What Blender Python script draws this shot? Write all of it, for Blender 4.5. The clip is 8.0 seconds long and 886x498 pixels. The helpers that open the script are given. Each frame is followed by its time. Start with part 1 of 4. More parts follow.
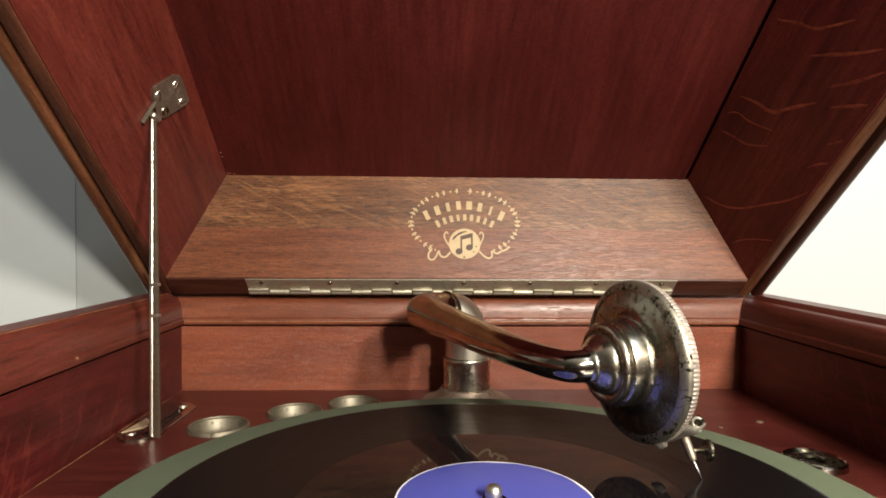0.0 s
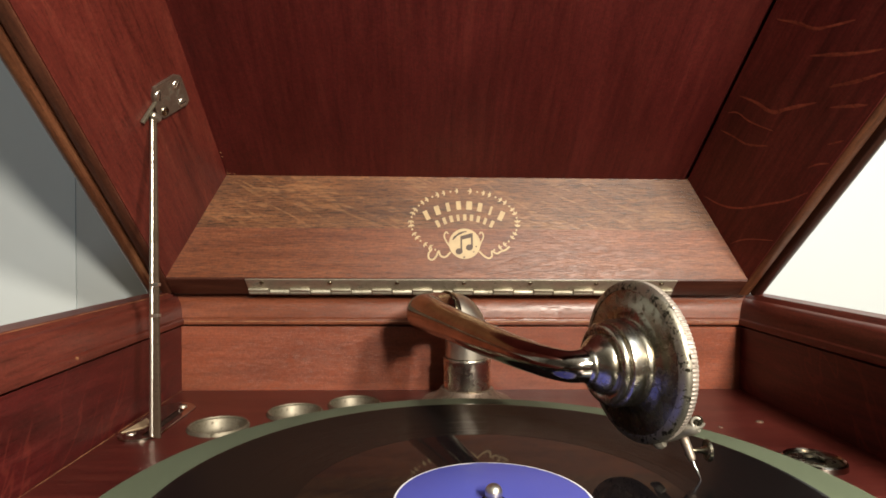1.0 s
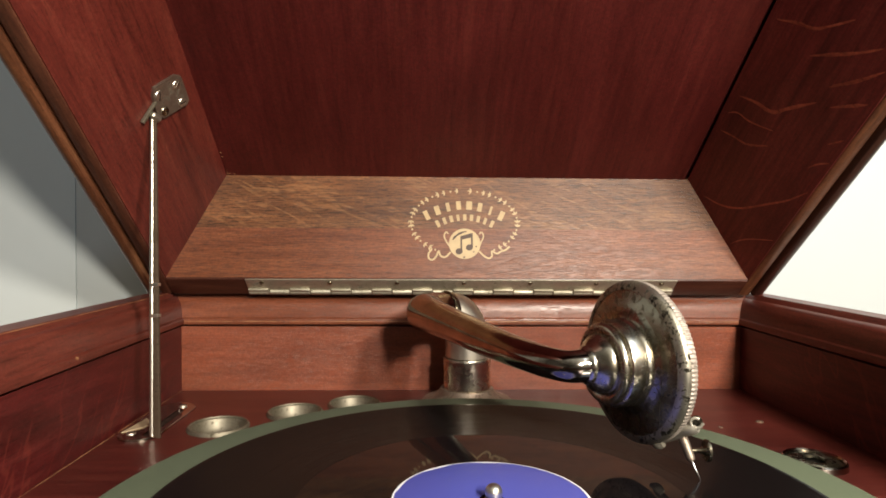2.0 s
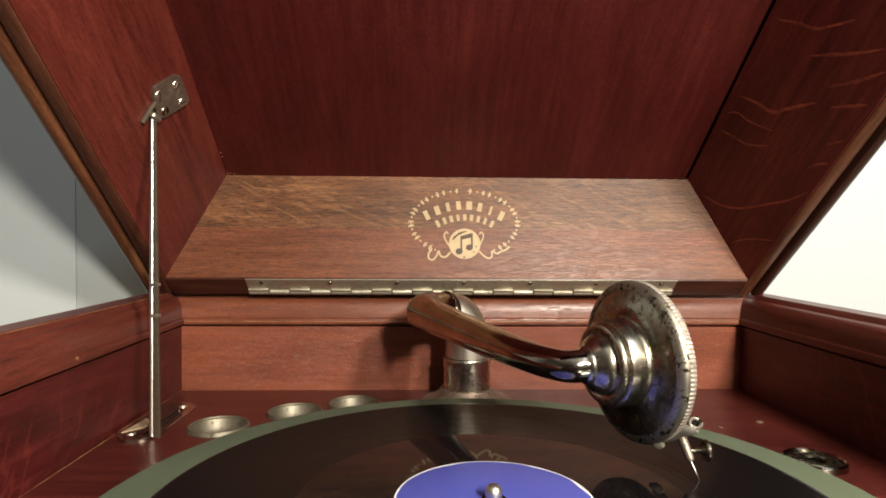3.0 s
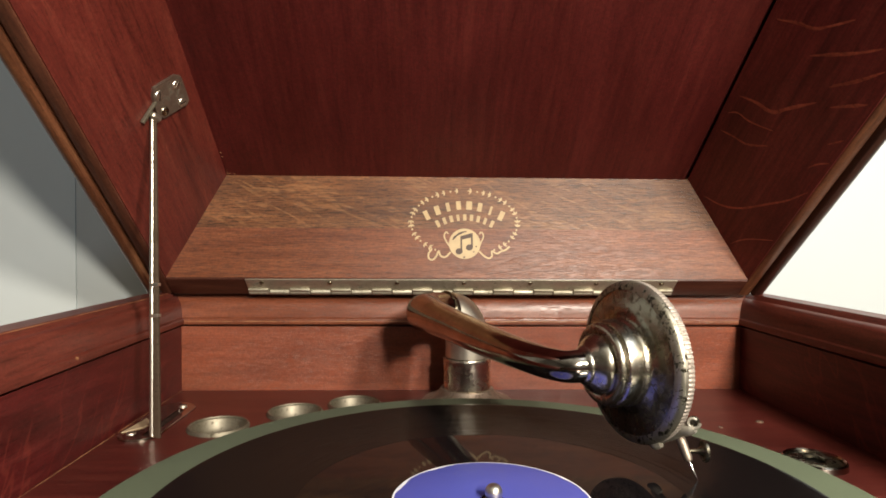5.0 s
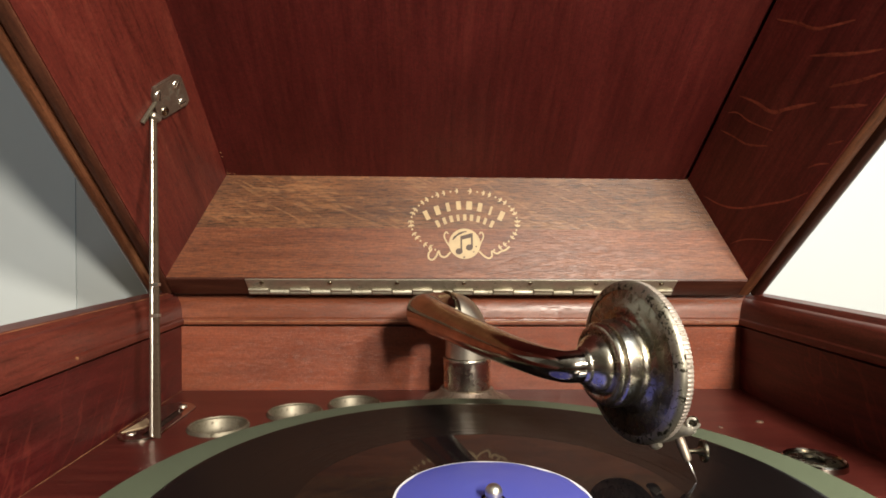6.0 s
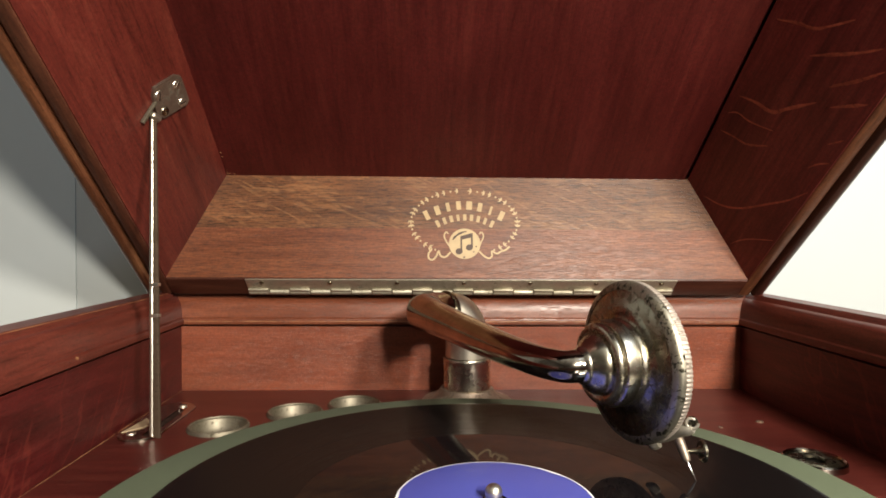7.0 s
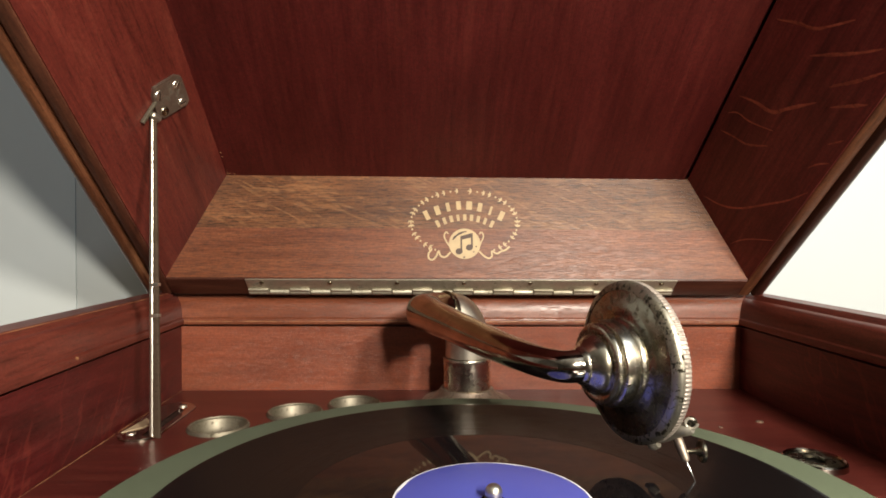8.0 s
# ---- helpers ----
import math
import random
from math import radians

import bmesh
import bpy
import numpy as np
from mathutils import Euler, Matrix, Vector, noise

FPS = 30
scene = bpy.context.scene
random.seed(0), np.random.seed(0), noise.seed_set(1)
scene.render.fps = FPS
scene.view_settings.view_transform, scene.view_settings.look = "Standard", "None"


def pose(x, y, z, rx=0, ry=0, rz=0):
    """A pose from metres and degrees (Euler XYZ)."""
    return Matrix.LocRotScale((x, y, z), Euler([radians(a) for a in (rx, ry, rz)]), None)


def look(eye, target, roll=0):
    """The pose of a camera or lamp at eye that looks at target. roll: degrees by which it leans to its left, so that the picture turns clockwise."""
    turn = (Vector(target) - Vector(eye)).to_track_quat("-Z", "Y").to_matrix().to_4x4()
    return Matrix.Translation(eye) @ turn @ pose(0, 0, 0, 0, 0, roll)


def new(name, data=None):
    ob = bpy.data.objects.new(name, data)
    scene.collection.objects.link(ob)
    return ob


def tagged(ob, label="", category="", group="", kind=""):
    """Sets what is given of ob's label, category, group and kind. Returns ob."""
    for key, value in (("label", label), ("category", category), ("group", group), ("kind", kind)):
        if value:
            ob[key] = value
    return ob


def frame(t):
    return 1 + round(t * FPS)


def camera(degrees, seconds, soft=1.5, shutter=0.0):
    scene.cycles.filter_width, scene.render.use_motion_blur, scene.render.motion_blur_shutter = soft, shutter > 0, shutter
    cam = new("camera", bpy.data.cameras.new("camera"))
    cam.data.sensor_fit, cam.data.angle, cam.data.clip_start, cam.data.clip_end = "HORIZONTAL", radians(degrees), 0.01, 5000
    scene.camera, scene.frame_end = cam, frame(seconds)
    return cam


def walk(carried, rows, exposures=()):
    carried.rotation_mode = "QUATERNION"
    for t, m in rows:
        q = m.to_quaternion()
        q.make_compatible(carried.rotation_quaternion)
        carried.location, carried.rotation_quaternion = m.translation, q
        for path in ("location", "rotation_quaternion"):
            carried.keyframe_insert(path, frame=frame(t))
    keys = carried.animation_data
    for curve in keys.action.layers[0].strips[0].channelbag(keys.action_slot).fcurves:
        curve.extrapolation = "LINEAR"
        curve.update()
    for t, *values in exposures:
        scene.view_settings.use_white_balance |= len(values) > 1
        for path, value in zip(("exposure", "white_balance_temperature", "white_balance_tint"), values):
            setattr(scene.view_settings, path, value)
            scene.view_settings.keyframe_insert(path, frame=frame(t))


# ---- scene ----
cam = camera(71.81, 8.0, soft=1.7, shutter=0.4)
EYE = (-0.0273, -0.2226, 0.0985)
VIEW = look(EYE, (0.00871, 0.77638, 0.07263), 0.367)
walk(cam, [(0.0, VIEW), (8.0, VIEW)])

# ---- world, lamps, exposure ----
scene.view_settings.exposure = 0.0
world = bpy.data.worlds.new("world")
world.use_nodes = True
world.node_tree.nodes["Background"].inputs[0].default_value = (0.75, 0.85, 1.0, 1)
world.node_tree.nodes["Background"].inputs[1].default_value = 0.012
scene.world = world


def lamp(name, at, target, size, watts, colour):
    data = bpy.data.lights.new(name, "AREA")
    data.shape, data.size, data.energy, data.color = "DISK", size, watts, colour
    ob = new(name, data)
    ob.matrix_world = look(at, target)
    return ob


def bulb(name, at, radius, watts, colour):
    data = bpy.data.lights.new(name, "POINT")
    data.shadow_soft_size, data.energy, data.color = radius, watts, colour
    new(name, data).location = at


# two bulbs of one fitting in front of the cabinet, to its right
bulb("bulb_light", (0.28, -0.80, 0.43), 0.042, 44.0, (1.0, 0.90, 0.76))
bulb("bulb_light", (0.37, -0.54, 0.475), 0.042, 34.0, (1.0, 0.90, 0.76))
# unseen cool fill lamp, added to lift and blue the shaded wall
lamp("cool_fill_light", (0.9, -0.9, 1.70), (0.9, -0.9, 0.0), 0.5, 9.0, (0.64, 0.79, 1.0))

# ---- measures ----
BOARD = -0.031                     # top of the motor board; the record's top is z = 0
XL, XR, YB, YF = -0.2215, 0.2414, 0.2805, -0.195   # inner faces of the box
RIM = 0.0488                       # top of the box walls
MOULD = 0.0245                     # lower edge of the cove moulding
FLOOR = -0.95
TH, YH, CX = 39.26, 0.2806, 0.0053   # lid: opening angle, hinge line, middle
WB, SB, SS, LH, WO, V0 = 0.2322, radians(21.5), radians(25.8), 0.0807, 0.2533, 0.022
VF = 0.478                         # inner front of the lid
PIVOT = (0.0085, 0.243, 0.0)
SOUND = Vector((0.0637, 0.0362, 0.0441))
SN = Vector((0.955, 0.297, 0.019)).normalized()


# ---- materials ----
class Nodes:
    """Short calls for one node material."""

    def __init__(self, name):
        self.mat = bpy.data.materials.new(name)
        self.mat.use_nodes = True
        self.tree = self.mat.node_tree
        self.bsdf = self.tree.nodes["Principled BSDF"]

    def add(self, kind, **values):
        n = self.tree.nodes.new(kind)
        for k, v in values.items():
            n.inputs[k.replace("_", " ")].default_value = v
        return n

    def link(self, a, out, b, into):
        self.tree.links.new(a.outputs[out], b.inputs[into])

    def coords(self, scale=(1, 1, 1), turn=(0, 0, 0)):
        """Object space, turned first and scaled afterwards."""
        src, out = self.add("ShaderNodeTexCoord"), "Object"
        if any(turn):
            rot = self.add("ShaderNodeMapping")
            rot.inputs["Rotation"].default_value = turn
            self.link(src, out, rot, "Vector")
            src, out = rot, "Vector"
        mp = self.add("ShaderNodeMapping")
        mp.inputs["Scale"].default_value = scale
        self.link(src, out, mp, "Vector")
        return mp

    def noise(self, mp, scale, detail=4.0, rough=0.55, distortion=0.0):
        n = self.add("ShaderNodeTexNoise", Scale=scale, Detail=detail, Roughness=rough, Distortion=distortion)
        self.link(mp, "Vector", n, "Vector")
        return n

    def ramp(self, src, out, stops):
        r = self.add("ShaderNodeValToRGB")
        while len(r.color_ramp.elements) < len(stops):
            r.color_ramp.elements.new(0.5)
        for e, (at, c) in zip(r.color_ramp.elements, stops):
            e.position = at
            e.color = c if len(c) == 4 else (*c, 1)
        self.link(src, out, r, "Fac")
        return r

    def mix(self, kind, fac, a, b):
        m = self.add("ShaderNodeMix")
        m.data_type, m.blend_type = "RGBA", kind
        for src, i in ((fac, 0), (a, 6), (b, 7)):
            if isinstance(src, tuple):
                m.inputs[i].default_value = (*src, 1) if len(src) == 3 else src
            elif isinstance(src, (int, float)):
                m.inputs[i].default_value = src
            else:
                self.tree.links.new(src, m.inputs[i])
        return m.outputs[2]

    def bump(self, sock, strength, distance=0.001):
        b = self.add("ShaderNodeBump", Strength=strength, Distance=distance)
        self.tree.links.new(sock, b.inputs["Height"])
        self.link(b, "Normal", self.bsdf, "Normal")

    def set(self, **values):
        for k, v in values.items():
            self.bsdf.inputs[k.replace("_", " ")].default_value = v
        return self

    def colour(self, sock):
        self.tree.links.new(sock, self.bsdf.inputs["Base Color"])

    def rough(self, sock, lo, hi):
        r = self.add("ShaderNodeMapRange")
        r.inputs["To Min"].default_value, r.inputs["To Max"].default_value = lo, hi
        self.tree.links.new(sock, r.inputs["Value"])
        self.link(r, "Result", self.bsdf, "Roughness")


def g3(v):
    return (v, v, v)


def wood(name, dark, mid, light, along, turn=(0, 0, 0), fleck=0.0, fleck_colour=(0.3, 0.1, 0.05), gloss=0.32, figure=0.35, fleck_at="y", fleck_turn=(0, 0, 0), fleck_width=0.010, pore_depth=0.45, seed=0.0, dashed=False, fleck_scale=(30.0, 6.5), shine=0.40, pore_size=(85.0, 850.0), pore_edge=(0.32, 0.48), relief=0.3):
    """Stained oak: fine grain along one axis, darker pores, cloudy figure and, if wanted, ray flecks across the grain."""
    n = Nodes(name)
    mp = n.coords(tuple(12.0 if a == along else 190.0 for a in "xyz"), turn)
    mp.inputs["Location"].default_value = (seed, seed * 1.7, seed * 0.6)
    grain = n.noise(mp, 1.0, 7.0, 0.68, 0.5)
    base = n.ramp(grain, "Fac", [(0.26, dark), (0.52, mid), (0.80, light)])
    pores = n.noise(n.coords(tuple(pore_size[0] if a == along else pore_size[1] for a in "xyz"), turn), 1.0, 3.0, 0.6, 0.2)
    pore = n.ramp(pores, "Fac", [(pore_edge[0], g3(0.30)), (pore_edge[1], g3(1.0))])
    c = n.mix("MULTIPLY", pore_depth, base.outputs[0], pore.outputs[0])
    cloud = n.noise(n.coords(tuple(4.0 if a == along else 13.0 for a in "xyz"), turn), 1.6, 4.0, 0.6, 0.6)
    cl = n.ramp(cloud, "Fac", [(0.30, g3(1.0 - figure)), (0.70, g3(1.0 + figure * 0.3))])
    c = n.mix("MULTIPLY", 1.0, c, cl.outputs[0])
    fine = n.noise(n.coords(), 480.0, 3.0, 0.65)
    c = n.mix("MULTIPLY", 1.0, c, n.ramp(fine, "Fac", [(0.33, g3(0.80)), (0.67, g3(1.12))]).outputs[0])
    if fleck:
        fm = n.coords(tuple(fleck_scale[0] if a == fleck_at else fleck_scale[1] for a in "xyz"), fleck_turn)
        fm.inputs["Location"].default_value = (seed, seed * 1.7, seed * 0.6)
        wv = n.noise(fm, 1.0, 1.6, 0.4, 0.25)
        w = fleck_width
        line = n.ramp(wv, "Fac", [(0.5 - 2 * w, g3(0)), (0.5 - w, g3(1)), (0.5 + w, g3(1)), (0.5 + 2 * w, g3(0))])
        mask = n.noise(n.coords((14, 14, 14)), 1.3, 2.0, 0.5)
        mk = n.ramp(mask, "Fac", [(0.40, g3(0)), (0.50, g3(fleck))])
        f = n.mix("MULTIPLY", 1.0, line.outputs[0], mk.outputs[0])
        if dashed:
            dash = n.noise(n.coords(tuple(60.0 if a == along else 520.0 for a in "xyz"), turn), 1.0, 3.0, 0.6, 0.2)
            f = n.mix("MULTIPLY", 1.0, f, n.ramp(dash, "Fac", [(0.42, g3(0.12)), (0.60, g3(1.0))]).outputs[0])
        c = n.mix("MIX", f, c, fleck_colour)
    n.colour(c)
    n.rough(cloud.outputs["Fac"], gloss - 0.05, gloss + 0.12)
    n.bump(pore.outputs[0], relief, 0.0002)
    n.set(Specular_IOR_Level=shine)
    return n.mat


def metal(name, tint, dull, spots=0.0, rough=0.10, spot_colour=(0.10, 0.08, 0.05), scale=90.0, lo=0.5, hi=0.62):
    """Worn nickel plate with clouded patches and dark tarnish spots."""
    n = Nodes(name)
    mp = n.coords()
    cloud = n.noise(mp, scale * 0.5, 5.0, 0.6)
    spot = n.noise(mp, scale * 2.2, 6.0, 0.7, 0.4)
    c = n.mix("MIX", n.ramp(cloud, "Fac", [(0.40, g3(0)), (0.62, g3(1))]).outputs[0], tint, dull)
    k = n.ramp(spot, "Fac", [(lo, g3(0)), (hi, g3(spots))])
    c = n.mix("MIX", k.outputs[0], c, spot_colour)
    n.colour(c)
    n.set(Metallic=1.0)
    r = n.mix("ADD", 1.0, cloud.outputs["Fac"], k.outputs[0])
    n.rough(r, rough * 0.6, rough * 2.4)
    n.bump(spot.outputs["Fac"], 0.04, 0.0005)
    return n.mat


def paint(name, colour, rough=0.6, vary=0.12, scale=3.0, bump=0.05):
    n = Nodes(name)
    mp = n.coords()
    a, b = n.noise(mp, scale, 4.0), n.noise(mp, scale * 40, 3.0)
    f = n.mix("MIX", 0.35, a.outputs["Fac"], b.outputs["Fac"])
    c = n.mix("MIX", f, tuple(x * (1 - vary) for x in colour), tuple(min(1, x * (1 + vary)) for x in colour))
    n.colour(c)
    n.rough(a.outputs["Fac"], rough - 0.08, rough + 0.08)
    n.bump(b.outputs["Fac"], bump, 0.001)
    return n.mat


RED_D, RED_M, RED_L = (0.036, 0.0040, 0.0045), (0.086, 0.0108, 0.0102), (0.140, 0.025, 0.0205)
W_BACK = wood("oak_back_wall", (0.165, 0.040, 0.019), (0.240, 0.062, 0.029), (0.315, 0.095, 0.047), "x", figure=0.3, pore_depth=0.35, gloss=0.32, shine=0.55, pore_size=(100.0, 2400.0), relief=0.75)
W_SIDE = wood("oak_side_wall", RED_D, RED_M, RED_L, "y", fleck=0.3, fleck_colour=(0.20, 0.036, 0.024), fleck_turn=(0.59, 0, 0), fleck_at="y", fleck_width=0.010, fleck_scale=(70.0, 16.0), figure=0.4)
W_BOARD = wood("oak_motor_board", (0.048, 0.0085, 0.007), (0.098, 0.0185, 0.014), (0.140, 0.033, 0.023), "x", gloss=0.28, pore_depth=0.35)
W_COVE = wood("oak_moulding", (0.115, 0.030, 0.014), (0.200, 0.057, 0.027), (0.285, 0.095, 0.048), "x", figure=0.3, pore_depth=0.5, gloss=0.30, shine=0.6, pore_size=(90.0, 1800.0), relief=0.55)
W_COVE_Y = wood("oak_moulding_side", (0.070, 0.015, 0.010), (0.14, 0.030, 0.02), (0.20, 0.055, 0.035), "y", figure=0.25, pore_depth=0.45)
W_PANEL = wood("oak_upper_board", (0.090, 0.030, 0.0105), (0.185, 0.071, 0.026), (0.30, 0.135, 0.053), "x", fleck=0.3, fleck_colour=(0.40, 0.20, 0.085), fleck_at="z", fleck_turn=(0, -0.42, 0), fleck_width=0.030, gloss=0.36, figure=0.38, pore_depth=0.9, dashed=True, fleck_scale=(120.0, 16.0), seed=1.3, shine=0.5, pore_size=(105.0, 1350.0), pore_edge=(0.38, 0.53), relief=0.5)
W_PANEL2 = wood("oak_lower_board", (0.105, 0.028, 0.0105), (0.205, 0.063, 0.025), (0.30, 0.110, 0.046), "x", gloss=0.36, figure=0.28, pore_depth=0.6, seed=5.0, shine=0.5, pore_size=(105.0, 1350.0), pore_edge=(0.38, 0.53), relief=0.5)
W_TOP = wood("oak_lid_top", (0.058, 0.0062, 0.0058), (0.085, 0.0108, 0.0090), (0.112, 0.018, 0.013), "y", gloss=0.40, pore_depth=0.25, figure=0.3)
W_LIDL = wood("oak_lid_side", (0.062, 0.0085, 0.007), (0.126, 0.021, 0.0145), (0.185, 0.042, 0.026), "y", gloss=0.36)
W_LIDR = wood("oak_lid_flecked", (0.070, 0.0085, 0.009), (0.150, 0.0205, 0.018), (0.215, 0.043, 0.034), "y", gloss=0.36, seed=6.0, pore_depth=0.4, figure=0.45)
W_FLECK = wood("oak_ray_fleck", (0.16, 0.024, 0.016), (0.36, 0.078, 0.043), (0.48, 0.12, 0.066), "z", gloss=0.4, pore_depth=0.5)
# rim woods: lit and shaded tones stand in for how light strikes each side
W_RIM_SHADED = wood("oak_rim_shaded", (0.022, 0.008, 0.006), (0.050, 0.017, 0.011), (0.085, 0.032, 0.018), "y", gloss=0.3)
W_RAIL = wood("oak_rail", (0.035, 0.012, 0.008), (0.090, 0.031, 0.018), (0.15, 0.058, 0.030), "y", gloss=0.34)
W_RIM_LIT = wood("oak_rim_lit", (0.055, 0.020, 0.010), (0.15, 0.055, 0.026), (0.30, 0.14, 0.065), "y", gloss=0.3)
W_RIMX = wood("oak_rim_cross", (0.032, 0.011, 0.007), (0.075, 0.024, 0.015), (0.12, 0.042, 0.024), "x", gloss=0.3)
NICKEL = metal("nickel", (0.44, 0.40, 0.35), (0.29, 0.25, 0.205), 0.5, 0.08, lo=0.54, hi=0.68)
NICKEL_OLD = metal("nickel_tarnished", (0.42, 0.39, 0.31), (0.20, 0.175, 0.11), 0.85, 0.16, spot_colour=(0.045, 0.04, 0.022), lo=0.50, hi=0.66, scale=110)
NICKEL_RIM = metal("nickel_speckled", (0.52, 0.49, 0.41), (0.36, 0.33, 0.25), 1.0, 0.32, spot_colour=(0.03, 0.026, 0.018), lo=0.535, hi=0.59, scale=170)
KNURL = metal("nickel_knurled", (0.54, 0.48, 0.43), (0.44, 0.39, 0.34), 0.4, 0.45, lo=0.57, hi=0.68, scale=150)
NICKEL_DULL = metal("nickel_dull", (0.74, 0.70, 0.62), (0.60, 0.56, 0.47), 0.45, 0.26, lo=0.55, hi=0.68)
BRASS = metal("hinge_nickel", (0.60, 0.57, 0.47), (0.44, 0.41, 0.32), 0.4, 0.42, lo=0.56, hi=0.7)
NICKEL_WORN = metal("nickel_worn", (0.80, 0.76, 0.68), (0.44, 0.39, 0.29), 0.6, 0.15, spot_colour=(0.07, 0.06, 0.035), lo=0.53, hi=0.68, scale=75)
NICKEL_COLUMN = metal("nickel_scuffed", (0.80, 0.76, 0.67), (0.48, 0.44, 0.34), 0.6, 0.17, lo=0.53, hi=0.68, scale=60)
NICKEL_FOOT = metal("nickel_dusty", (0.40, 0.34, 0.28), (0.25, 0.19, 0.15), 0.6, 0.36, lo=0.52, hi=0.66, scale=90)
# the brown tint stands in for wood mirrored in the flat bar
BAR_METAL = metal("bar_wood_reflection", (0.20, 0.15, 0.11), (0.14, 0.10, 0.07), 0.4, 0.45, lo=0.54, hi=0.68)
TIN = metal("cup_tin", (0.31, 0.285, 0.225), (0.21, 0.19, 0.14), 0.5, 0.40, lo=0.55, hi=0.7)
CAST = metal("cast_pot_metal", (0.50, 0.47, 0.40), (0.40, 0.37, 0.30), 0.5, 0.46, lo=0.57, hi=0.7, scale=150)
COPPER = metal("worn_copper", (0.42, 0.30, 0.22), (0.30, 0.19, 0.13), 0.3, 0.45)
STEEL = metal("steel", (0.80, 0.78, 0.75), (0.72, 0.70, 0.66), 0.1, 0.12)
DARK_METAL = metal("dark_metal", (0.10, 0.09, 0.08), (0.05, 0.045, 0.04), 0.3, 0.3)
WALL = paint("wall_paint", (0.580, 0.635, 0.645), 0.7, 0.03, 1.2)
ROOM_PAINT = paint("room_paint", (0.19, 0.18, 0.17), 0.7, 0.08, 1.2)
WEAR_GLINT = paint("worn_glint_wood", (0.33, 0.16, 0.075), 0.5, 0.4, 120.0)
WEDGE = paint("pale_plate_reflection", (0.40, 0.31, 0.20), 0.5, 0.25, 90.0)
FLOORING = paint("floor_boards", (0.25, 0.16, 0.09), 0.5, 0.2)
FELT = paint("green_felt", (0.105, 0.132, 0.075), 0.95, 0.22, 60.0, 0.5)
LABEL = paint("blue_paper", (0.075, 0.090, 0.42), 0.42, 0.12, 25.0, 0.05)
FRINGE = paint("white_paper", (0.85, 0.83, 0.85), 0.7, 0.1, 90.0)
GILT = paint("gilt", (0.50, 0.375, 0.21), 0.5, 0.35, 150.0)
GILT_WORN = paint("gilt_worn", (0.46, 0.335, 0.18), 0.5, 0.45, 130.0)
INK = paint("dark_print", (0.05, 0.022, 0.012), 0.5, 0.1)


def shellac():
    """Fine rings of groove: their slopes smear what is mirrored along the radius."""
    n = Nodes("shellac_grooves")
    tc = n.add("ShaderNodeTexCoord")
    ln = n.add("ShaderNodeVectorMath")
    ln.operation = "LENGTH"
    n.link(tc, "Object", ln, 0)
    v = n.add("ShaderNodeCombineXYZ")
    n.link(ln, "Value", v, "X")
    bands = n.noise(v, 900.0, 3.0, 0.6)
    n.colour(n.mix("MIX", bands.outputs["Fac"], (0.0035, 0.003, 0.003), (0.009, 0.008, 0.008)))
    n.rough(n.noise(n.coords(), 70.0, 4.0).outputs["Fac"], 0.10, 0.20)
    fine = n.noise(v, 2600.0, 1.0, 0.5)
    n.bump(fine.outputs["Fac"], 0.35, 0.00022)
    n.set(Specular_IOR_Level=0.14)
    return n.mat


def shellac_plain():
    n = Nodes("shellac_plain")
    mp = n.coords()
    a = n.noise(mp, 300.0, 4.0)
    n.set(Base_Color=(0.006, 0.005, 0.0055, 1), Specular_IOR_Level=0.33)
    n.rough(a.outputs["Fac"], 0.015, 0.05)
    b = n.noise(mp, 55.0, 2.0)
    n.bump(b.outputs["Fac"], 0.02, 0.0005)
    return n.mat


GROOVES, PLAIN = shellac(), shellac_plain()


# ---- mesh helpers ----
def thing(name, at, label, category, group="", kind=""):
    ob = new(name)
    ob.matrix_world = at if isinstance(at, Matrix) else Matrix.Translation(at)
    ob.empty_display_size = 0.01
    return tagged(ob, label, category, group, kind)


def part(name, bm, material, parent=None, label="", smooth=35):
    """One mesh under a thing or part; its vertices are in the parent's space."""
    me = bpy.data.meshes.new(name)
    bmesh.ops.recalc_face_normals(bm, faces=bm.faces)
    if smooth:
        lim = radians(smooth)
        for f in bm.faces:
            f.smooth = True
        for e in bm.edges:
            e.smooth = len(e.link_faces) == 2 and e.calc_face_angle(9.0) < lim
    bm.to_mesh(me)
    bm.free()
    me.materials.append(material)
    ob = new(name, me)
    if parent:
        ob.parent = parent
    return tagged(ob, label)


def hexa(bm, low, high, bevel=0.0):
    """A solid between two quads (low and high, four corners each, in the same order)."""
    vs = [bm.verts.new(v) for v in (*low, *high)]
    fs = [bm.faces.new([vs[i] for i in q]) for q in ((0, 3, 2, 1), (4, 5, 6, 7), (0, 1, 5, 4), (1, 2, 6, 5), (2, 3, 7, 6), (3, 0, 4, 7))]
    if bevel:
        es = list({e for f in fs for e in f.edges})
        bmesh.ops.bevel(bm, geom=es, offset=bevel, segments=2, affect="EDGES", profile=0.6)
    return bm


def block(x0, x1, y0, y1, z0, z1, bevel=0.0, bm=None):
    return hexa(bm or bmesh.new(), [(x0, y0, z0), (x1, y0, z0), (x1, y1, z0), (x0, y1, z0)],
                [(x0, y0, z1), (x1, y0, z1), (x1, y1, z1), (x0, y1, z1)], bevel)


